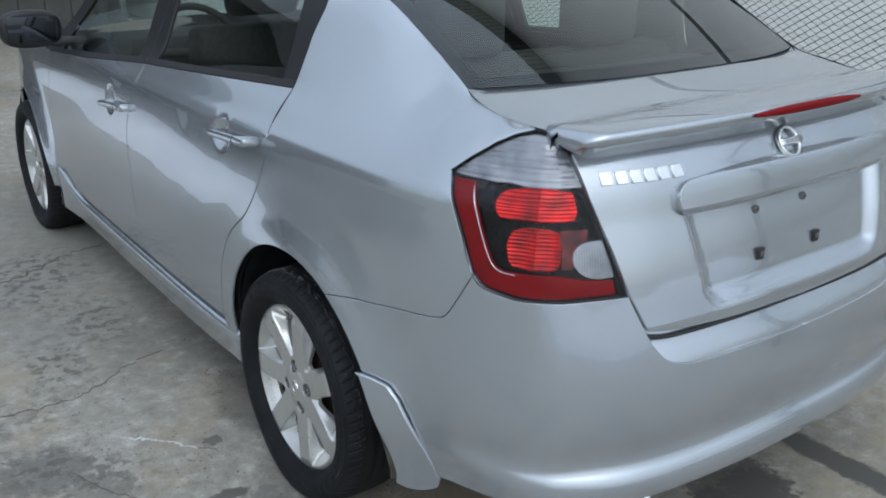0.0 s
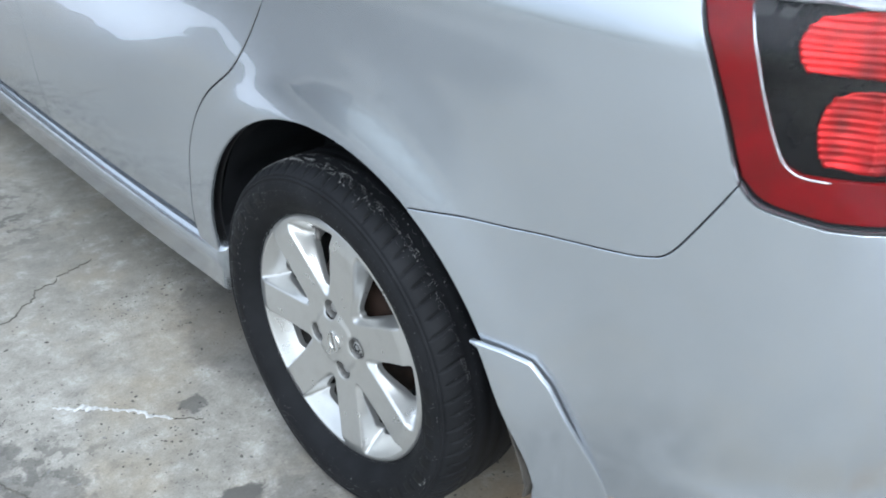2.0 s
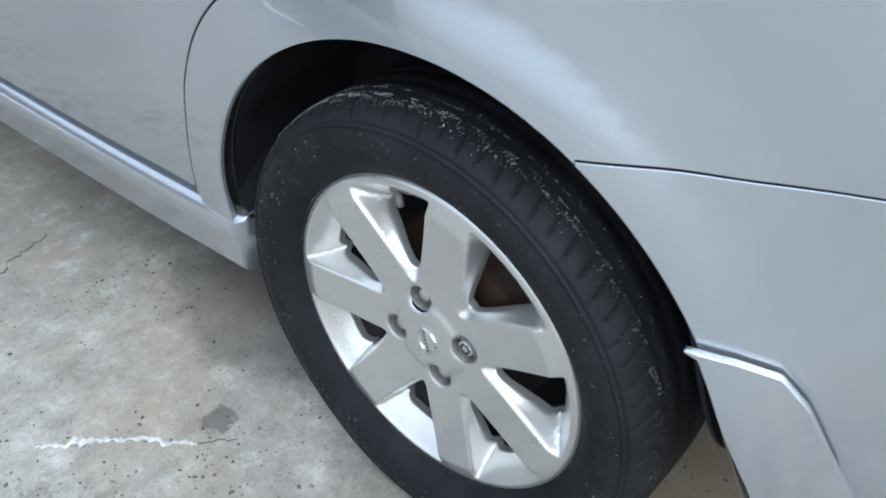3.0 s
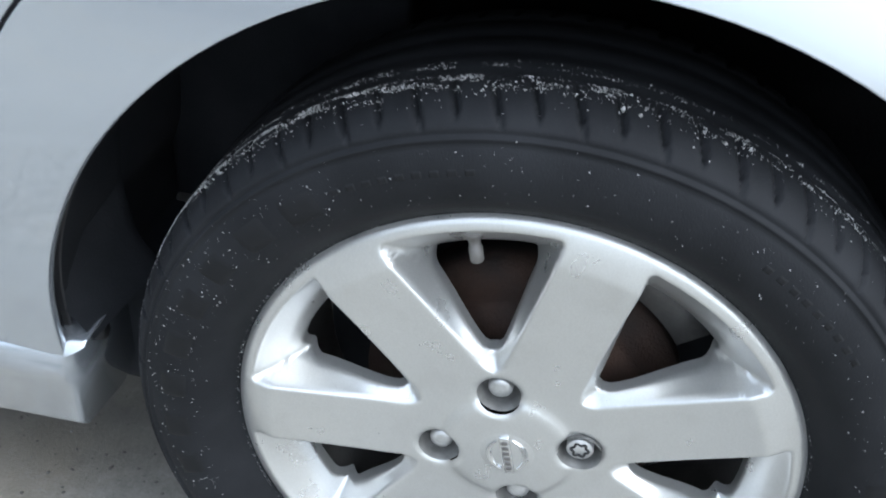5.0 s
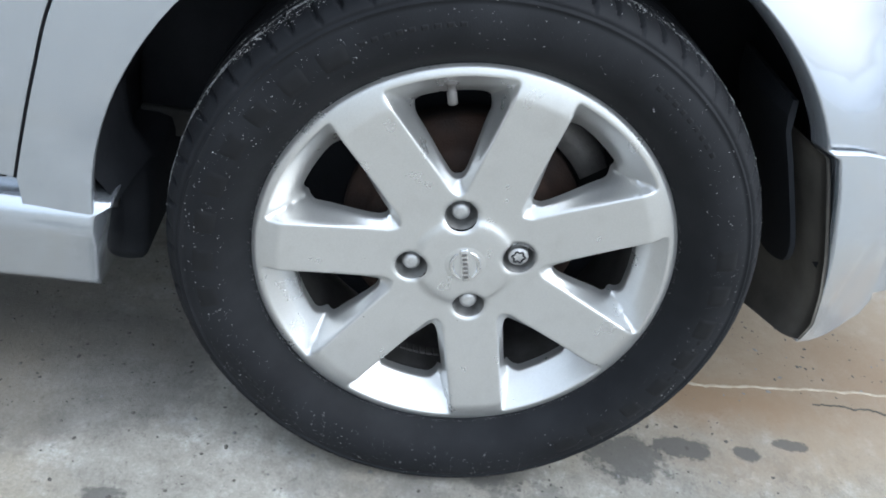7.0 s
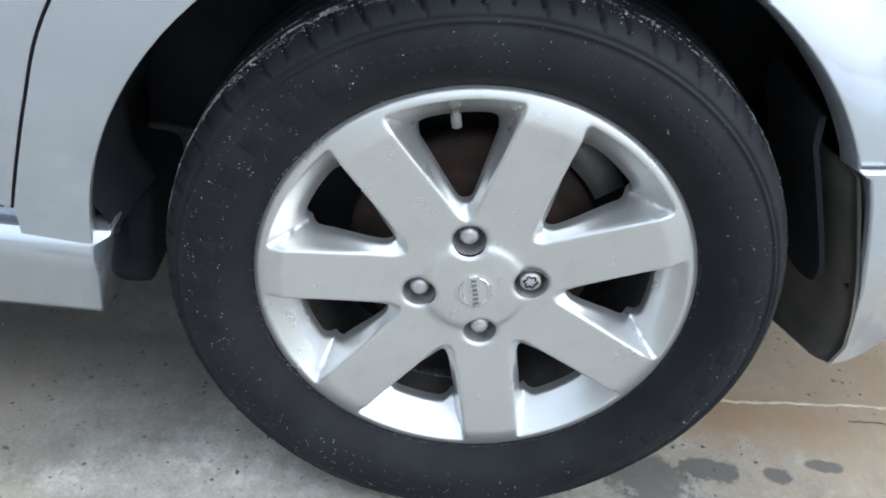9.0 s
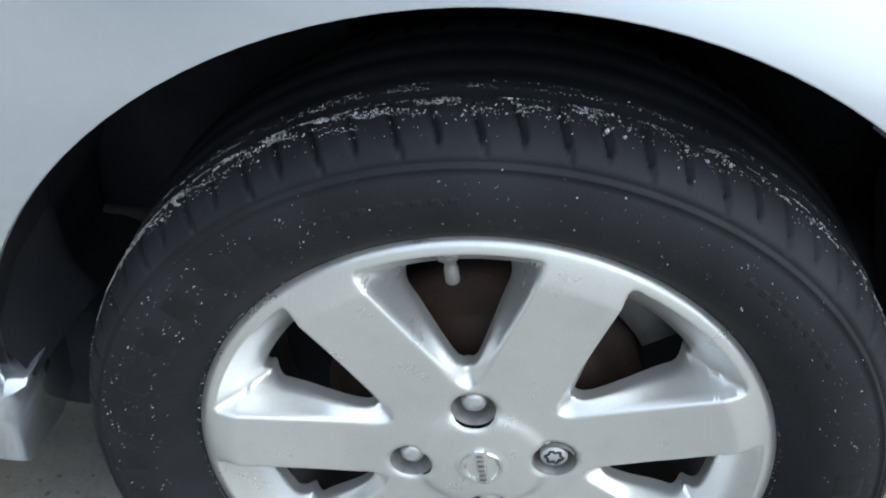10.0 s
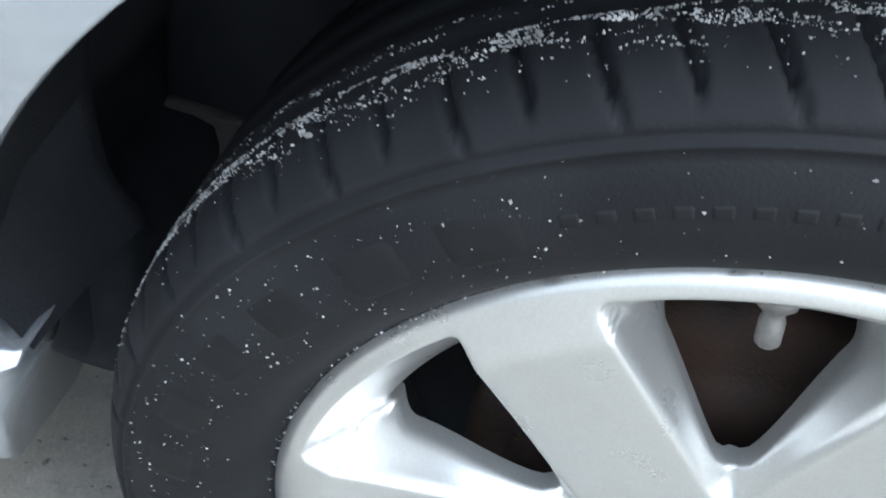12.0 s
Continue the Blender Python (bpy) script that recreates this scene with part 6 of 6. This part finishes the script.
# ---------------------------------------------------------------- glass, roof and bonnet
def rear_window():
    def pane(a, b):
        a, b = np.asarray(a, float), np.asarray(b, float)
        x = a * (0.580 - 0.026 * b)
        y = (-0.378 - 0.135 * (1 - abs(a) ** 2.4)) * (1 - b) + (0.26 - 0.06 * (1 - a * a)) * b
        z = 1.119 + (1.390 - 1.119) * b + 0.022 * np.sin(math.pi * b) + 0.020 * (1 - a * a) * (0.5 + b)
        return np.stack([x, y, z], -1)
    g = sheet("rear_window", grid_sheet(pane, np.linspace(-1, 1, 41), np.linspace(0.0, 1, 25)), REAR_GLASS, car, "rear window with fine heating lines")
    g.visible_shadow = False
    under = lifted(pane, 0.003)
    for u0, u1, v0, v1 in ((-1, -0.93, 0, 1), (0.93, 1, 0, 1), (-0.93, 0.93, 0, 0.055), (-0.93, 0.93, 0.9, 1)):
        edge = sheet("window_border", grid_sheet(under, np.linspace(u0, u1, 30), np.linspace(v0, v1, 30)), FRIT, g, "black printed border of the glass")
        edge.visible_shadow = False
    bm = bmesh.new()
    for k in range(40):
        b = 0.075 + 0.82 * k / 39
        add_tube(bm, [tuple(lifted(pane, 0.002)(np.array(a), np.array(b))) for a in np.linspace(-0.92, 0.92, 25)], 0.00045, 4, cap=False)
    part("heating_grid", bm, LINES, g, "fine heating lines")["kind"] = "stuff"
    # roof, windscreen, bonnet
    def roof(a, b):
        a, b = np.asarray(a, float), np.asarray(b, float)
        y = 0.20 + 1.28 * b + 0.05 * (1 - a * a) * (1 - 2 * b)
        return np.stack([a * 0.585, y, 1.385 + 0.07 * np.sin(math.pi * np.clip(b * 0.8 + 0.12, 0, 1)) + 0.045 * (1 - a * a)], -1)
    sheet("roof", grid_sheet(roof, np.linspace(-1, 1, 25), np.linspace(0, 1, 25)), PAINT, car)
    def rail(a, b):
        a, b = np.asarray(a, float), np.asarray(b, float)
        y = 0.06 + 1.46 * b
        top = 1.385 + 0.07 * np.sin(math.pi * np.clip((y - 0.2) / 1.28 * 0.8 + 0.12, 0, 1))
        p = skin(y, np.full_like(y, 1.385))
        return np.stack([p[..., 0] * (1 - a) - 0.583 * a, y, 1.385 * (1 - a) + top * a], -1)
    both_sides("roof_rail", grid_sheet(rail, np.linspace(0, 1, 6), np.linspace(0, 1, 20)), PAINT, car)
    def screen(a, b):
        a, b = np.asarray(a, float), np.asarray(b, float)
        y = 1.50 + 0.85 * b + 0.12 * (1 - a * a)
        return np.stack([a * (0.585 + 0.13 * b), y, 1.43 - 0.47 * b + 0.03 * (1 - a * a)], -1)
    w = sheet("windscreen", grid_sheet(screen, np.linspace(-1, 1, 21), np.linspace(0, 1, 15)), GLASS, car)
    w.visible_shadow = False
    def pillar_a(a, b):
        a, b = np.asarray(a, float), np.asarray(b, float)
        s = screen(np.full_like(b, -1.0), b)
        o = skin(1.50 + 0.72 * b, 1.39 - 0.47 * b)
        return s * a[..., None] + o * (1 - a)[..., None]
    both_sides("front_pillar", grid_sheet(pillar_a, np.linspace(0, 1, 5), np.linspace(0, 1, 12)), PAINT, car)
    def bonnet(a, b):
        a, b = np.asarray(a, float), np.asarray(b, float)
        y = 2.28 + 0.08 * (1 - a * a) + (1.12 + 0.08 * (1 - a * a)) * b
        xw = np.interp(y, [2.2, 2.6, 3.0, 3.3, 3.56], [0.74, 0.77, 0.74, 0.66, 0.30])
        return np.stack([a * xw, y, 0.955 - 0.20 * np.clip(b, 0, 1) ** 1.5 + 0.045 * (1 - a ** 4)], -1)
    sheet("bonnet", grid_sheet(bonnet, np.linspace(-1, 1, 25), np.linspace(0, 1, 20)), PAINT, car)


rear_window()


def mirrors():
    for s in (1, -1):
        bm = bmesh.new()
        bmesh.ops.create_uvsphere(bm, u_segments=24, v_segments=14, radius=1)
        for v in bm.verts:
            x, y, z = v.co
            k = 0.78 if y < -0.2 else 1.0
            y = max(y, -0.45)
            sx = math.copysign(abs(x) ** 0.7, x)
            sz = math.copysign(abs(z) ** 0.7, z)
            v.co = (s * (-0.945 + 0.115 * sx), 1.93 + 0.075 * y, 1.035 + 0.072 * sz)
        mirror = part("door_mirror", bm, GLOSS_BLACK, car, "black door mirror")
        bm = bmesh.new()
        add_box(bm, (-0.88, 1.90, 0.965), (-0.74, 1.97, 0.995), 0.01, Matrix.Diagonal((s, 1, 1, 1)))
        part("mirror_foot", bm, BLACK, mirror)
        bm = bmesh.new()
        add_box(bm, (-1.035, 1.8925, 0.985), (-0.86, 1.8955, 1.085), 0.001, Matrix.Diagonal((s, 1, 1, 1)))
        part("mirror_glass", bm, MIRROR, mirror, "mirror glass with a dark reflection put into its colour")


mirrors()


def interior():
    bm = bmesh.new()
    add_box(bm, (-0.60, -0.36, 1.02), (0.60, 0.02, 1.055), 0.012)
    part("parcel_shelf", bm, DASH, car, "dark rear parcel shelf")
    bm = bmesh.new()
    add_box(bm, (-0.09, -0.34, 1.055), (0.09, -0.26, 1.085), 0.01)
    part("shelf_lamp", bm, BLACK, car)
    bm = bmesh.new()
    add_box(bm, (-0.62, 0.0, 0.735), (0.62, 0.16, 1.09), 0.05, Matrix.Translation((0, 0.03, 0)) @ Matrix.Rotation(radians(0), 4, "X"), 3)
    part("rear_seat_back", bm, CLOTH, car, "grey cloth rear seat back")
    bm = bmesh.new()
    add_box(bm, (-0.64, 0.44, 0.42), (0.64, 0.92, 0.62), 0.05, None, 3)
    part("rear_seat_cushion", bm, CLOTH, car)
    for s in (1, -1):
        bm = bmesh.new()
        add_box(bm, (0.565, 0.0, 0.98), (0.60, 0.30, 1.27), 0.012, Matrix(((s, 0, -0.22 * s, 0.22 * s), (0, 1, 0, 0), (0, 0, 1, 0), (0, 0, 0, 1))))
        part("pillar_trim", bm, DASH, car, "dark inner trim of the rear pillar")
    for x in (-0.26, 0.26):
        bm = bmesh.new()
        add_box(bm, (x - 0.130, 0.02, 1.095), (x + 0.130, 0.13, 1.30), 0.05, None, 4)
        part("headrest", bm, CLOTH, car, "grey cloth headrest")
    for x in (-0.36, 0.36):
        bm = bmesh.new()
        add_box(bm, (x - 0.25, 1.05, 0.48), (x + 0.25, 1.19, 1.10), 0.05, None, 3)
        add_box(bm, (x - 0.25, 1.12, 0.42), (x + 0.25, 1.62, 0.58), 0.05, None, 3)
        add_box(bm, (x - 0.13, 1.04, 1.13), (x + 0.13, 1.14, 1.31), 0.045, None, 4)
        part("front_seat", bm, CLOTH, car, "grey cloth front seat")
    bm = bmesh.new()
    add_box(bm, (-0.68, 1.85, 0.70), (0.68, 2.25, 0.97), 0.06, None, 3)
    part("dashboard", bm, DASH, car)
    bm = bmesh.new()
    ring = [(-0.36 + 0.185 * math.cos(a), 1.72 + 0.07 * math.sin(a), 0.93 + 0.17 * math.sin(a)) for a in np.linspace(0, 2 * math.pi, 33)]
    add_tube(bm, ring, 0.015, 8, cap=False)
    add_tube(bm, [(-0.53, 1.72, 0.93), (-0.36, 1.73, 0.92), (-0.19, 1.72, 0.93)], 0.02, 8)
    part("steering_wheel", bm, DASH, car)
    bm = bmesh.new()
    add_box(bm, (-0.66, 0.44, 0.30), (0.66, 2.25, 0.42), 0.03)
    part("cabin_floor", bm, DASH, car)
    def lining(a, b):
        a, b = np.asarray(a, float), np.asarray(b, float)
        return np.stack([a * 0.57, 0.22 + 1.22 * b, 1.372 + 0.065 * np.sin(math.pi * np.clip(b * 0.8 + 0.12, 0, 1)) + 0.04 * (1 - a * a)], -1)
    sheet("headlining", grid_sheet(lining, np.linspace(-1, 1, 9), np.linspace(0, 1, 9)), CLOTH, car)


interior()


# ---------------------------------------------------------------- fence and surroundings
def chain_fence():
    x0, y0, y1, top = 1.42, -2.2, 5.2, 1.85
    fence = new("chain_link_fence")
    tagged(fence, "galvanised chain-link fence on steel posts", "fence")
    bm_pts, faces = [], []
    pitch, wire = 0.0235, 0.0017
    n = int((y1 - y0) / (pitch / 1.0))
    for k in range(n):
        base = y0 + k * pitch
        rows = int(top / (pitch / 2 * 1.25))
        prev = None
        for j in range(rows + 1):
            y = base + (pitch / 2 + 0.002) * (1 if (j + k) % 2 else -1) + pitch / 2
            z = 0.03 + j * pitch / 2 * 1.25
            x = x0 + (0.0025 if j % 2 else -0.0025)
            b = len(bm_pts)
            for q in range(3):
                w = 2 * math.pi * q / 3
                bm_pts.append((x + wire * math.cos(w), y + wire * 0.7 * math.sin(w), z + wire * 0.7 * math.sin(w)))
            if prev is not None:
                faces += [(prev + q, prev + (q + 1) % 3, b + (q + 1) % 3, b + q) for q in range(3)]
            prev = b
    mesh = piece("wire_mesh", mesh_of("wire_mesh", bm_pts, faces), WIRE, fence, "diamond wire mesh")
    mesh["kind"] = "stuff"
    for y in (-2.1, -0.3, 2.1, 4.5):
        bm = bmesh.new()
        add_tube(bm, [(x0 + 0.03, y, 0), (x0 + 0.03, y, 1.95), (x0 + 0.03, y, 1.98)], [0.028, 0.028, 0.012], 14)
        part("fence_post", bm, WIRE, fence)
    bm = bmesh.new()
    add_tube(bm, [(x0 + 0.01, y0, 1.93), (x0 + 0.01, y1, 1.93)], 0.02, 12)
    part("top_rail", bm, WIRE, fence)


chain_fence()


def house():
    home = new("house")
    tagged(home, "house with a pale painted wall beyond the fence", "house")
    x, y0, y1, h = 2.6, -1.2, 12.0, 6.2
    bm = bmesh.new()
    add_box(bm, (x + 0.02, y0, 0), (x + 6.0, y1, h), 0.0)
    part("wall", bm, SIDING, home, smooth=False)
    # lapped boards on the side that faces the yard
    bm = bmesh.new()
    w, lap = 0.072, 0.0025
    sec = [(x + 0.019, 0.0), (x - lap + 0.004, 0.0), (x - lap, 0.004), (x, w), (x + 0.019, w)]
    ends = [[bm.verts.new((px, y, pz)) for px, pz in sec] for y in (y0, y1)]
    for k in range(len(sec)):
        bm.faces.new((ends[0][k], ends[0][(k + 1) % len(sec)], ends[1][(k + 1) % len(sec)], ends[1][k]))
    bm.faces.new(ends[0])
    bm.faces.new(ends[1][::-1])
    first = part("siding_board", bm, SIDING, home, smooth=False)
    for k in range(1, int(h / w)):
        ob = new("siding_board", first.data)
        ob.parent = home
        ob.location = (0, 0, k * w)
    bm = bmesh.new()
    vs = [bm.verts.new(p) for p in ((x - 0.4, y0 - 0.3, h), (x - 0.4, y1 + 0.3, h), (x + 6.4, y1 + 0.3, h), (x + 6.4, y0 - 0.3, h), (x + 3, y0 - 0.3, h + 2.2), (x + 3, y1 + 0.3, h + 2.2))]
    for q in ((0, 1, 5, 4), (2, 3, 4, 5), (0, 4, 3), (1, 2, 5), (0, 3, 2, 1)):
        bm.faces.new([vs[i] for i in q])
    part("roof", bm, TRUNKS, home, smooth=False)


house()


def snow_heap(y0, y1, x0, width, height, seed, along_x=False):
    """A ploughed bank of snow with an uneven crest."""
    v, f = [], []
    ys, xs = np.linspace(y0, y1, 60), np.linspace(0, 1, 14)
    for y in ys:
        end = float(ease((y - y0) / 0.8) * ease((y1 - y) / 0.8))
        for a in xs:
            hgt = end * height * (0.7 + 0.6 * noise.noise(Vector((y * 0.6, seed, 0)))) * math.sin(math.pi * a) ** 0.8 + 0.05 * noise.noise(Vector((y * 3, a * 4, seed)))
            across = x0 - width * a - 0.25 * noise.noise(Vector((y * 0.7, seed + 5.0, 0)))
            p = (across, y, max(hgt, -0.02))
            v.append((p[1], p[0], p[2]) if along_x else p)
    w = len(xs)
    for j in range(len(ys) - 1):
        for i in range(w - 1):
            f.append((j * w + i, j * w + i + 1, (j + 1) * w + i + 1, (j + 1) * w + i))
    tagged(piece("snow_bank", mesh_of("snow_bank", v, f), SNOW), "low ploughed bank of snow at the yard's edge, out of view", "snow", "snow banks round the yard")


def dark_building(name, label, length, tall, m):
    """A long boarded building; its front lies along the x axis of m, its body behind."""
    home = new(name)
    home.matrix_world = m
    tagged(home, label, "building")
    half = length / 2
    bm = bmesh.new()
    add_box(bm, (-half, 0.03, 0), (half, 5.0, tall), 0.0)
    part("wall", bm, TRUNKS, home, smooth=False)
    bm = bmesh.new()
    vs = [bm.verts.new(p) for p in ((-half - 0.4, -0.4, tall), (half + 0.4, -0.4, tall), (half + 0.4, 5.4, tall), (-half - 0.4, 5.4, tall), (-half - 0.4, 2.5, tall + 1.3), (half + 0.4, 2.5, tall + 1.3))]
    for q in ((0, 1, 5, 4), (2, 3, 4, 5), (0, 4, 3), (1, 2, 5), (0, 3, 2, 1)):
        bm.faces.new([vs[i] for i in q])
    part("roof", bm, TRUNKS, home, smooth=False)
    me = None
    for k in range(int(length / 0.30)):
        if me is None:
            bm = bmesh.new()
            add_box(bm, (-0.145, -0.012, 0), (0.145, 0.012, tall - 0.02), 0.004)
            ob = part("board", bm, TRUNKS, home)
            me = ob.data
        else:
            ob = new("board", me)
            ob.parent = home
        ob.location = (-half + 0.15 + k * 0.30, 0.0, 0)


def yard_edge():
    # what the paint and the windows mirror: banks of snow and an invented, unseen dark building ahead of the car
    snow_heap(2.7, 9.0, -1.85, 1.15, 0.20, 2.0)
    # unseen bank behind the camera, added to brighten the rear bumper
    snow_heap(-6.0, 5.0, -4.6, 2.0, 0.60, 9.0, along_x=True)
    dark_building("backdrop_barn", "long dark boarded building out of view, added for the paint to mirror", 15.0, 3.6, Matrix.Translation((-5.6, 10.0, 0)))


def parked_van():
    """A dark van beside the snow, mirrored in the sedan's doors."""
    van = new("parked_van")
    tagged(van, "dark grey van parked beside the snow bank", "van")
    x0, x1, y0 = -5.0, -3.25, 5.2
    prof = [(0.0, 0.38), (-0.02, 0.60), (0.02, 1.05), (0.16, 1.90), (0.30, 2.0), (2.9, 1.98), (3.75, 1.25), (4.5, 1.05), (4.66, 0.8), (4.66, 0.42), (4.5, 0.32), (0.12, 0.32)]
    bm = bmesh.new()
    cols = []
    for x, k in ((x0, 0.0), (x0, 1.0), (x1, 1.0), (x1, 0.0)):
        mid = (x0 + x1) / 2
        cols.append([bm.verts.new((mid + (x - mid) * (1 - 0.16 * max(0.0, z - 1.0)), y0 + y, z)) for y, z in prof])
    n = len(prof)
    for k in range(n):
        bm.faces.new((cols[1][k], cols[1][(k + 1) % n], cols[2][(k + 1) % n], cols[2][k]))
    bm.faces.new(cols[1])
    bm.faces.new(cols[2][::-1])
    bmesh.ops.delete(bm, geom=[v for v in bm.verts if not v.link_faces], context="VERTS")
    bmesh.ops.bevel(bm, geom=bm.edges[:], offset=0.04, segments=2, affect="EDGES")
    part("body", bm, VAN_PAINT, van)
    for ya, yb in ((0.35, 1.55), (1.65, 2.75)):
        bm = bmesh.new()
        add_box(bm, (x1 - 0.10, y0 + ya, 1.12), (x1 - 0.012, y0 + yb, 1.66), 0.02, Matrix.Translation((0, 0, 0)))
        part("window", bm, LAMP_DARK, van)
    for x, turn in ((x1, 0), (x0, math.pi)):
        for y in (0.85, 3.65):
            v, f = lathe([(0.0, -0.012), (0.05, -0.014), (0.07, -0.004), (0.16, -0.010), (0.215, -0.016), (0.225, -0.010)], steps=32)
            v2, f2 = lathe([(0.222, 0.0), (0.25, -0.018), (0.31, -0.016), (0.335, 0.01), (0.335, 0.17), (0.30, 0.19)], steps=40)
            m = Matrix.Translation((x, y0 + y, 0.335)) @ Matrix.Rotation(turn + math.pi, 4, "Z")
            tyre = piece("tyre", mesh_of("tyre", [tuple(m @ Vector(p)) for p in v2], f2), RUBBER, van)
            piece("rim", mesh_of("rim", [tuple(m @ Vector(p)) for p in v], f), ALLOY, tyre, "silver wheel rim")
    for x in (x0 + 0.06, x1 - 0.16):
        bm = bmesh.new()
        add_box(bm, (x, y0 - 0.035, 0.95), (x + 0.10, y0 + 0.10, 1.30), 0.02)
        part("tail_lamp", bm, RED_BRIGHT, van, "red tail lamp")


yard_edge()
parked_van()
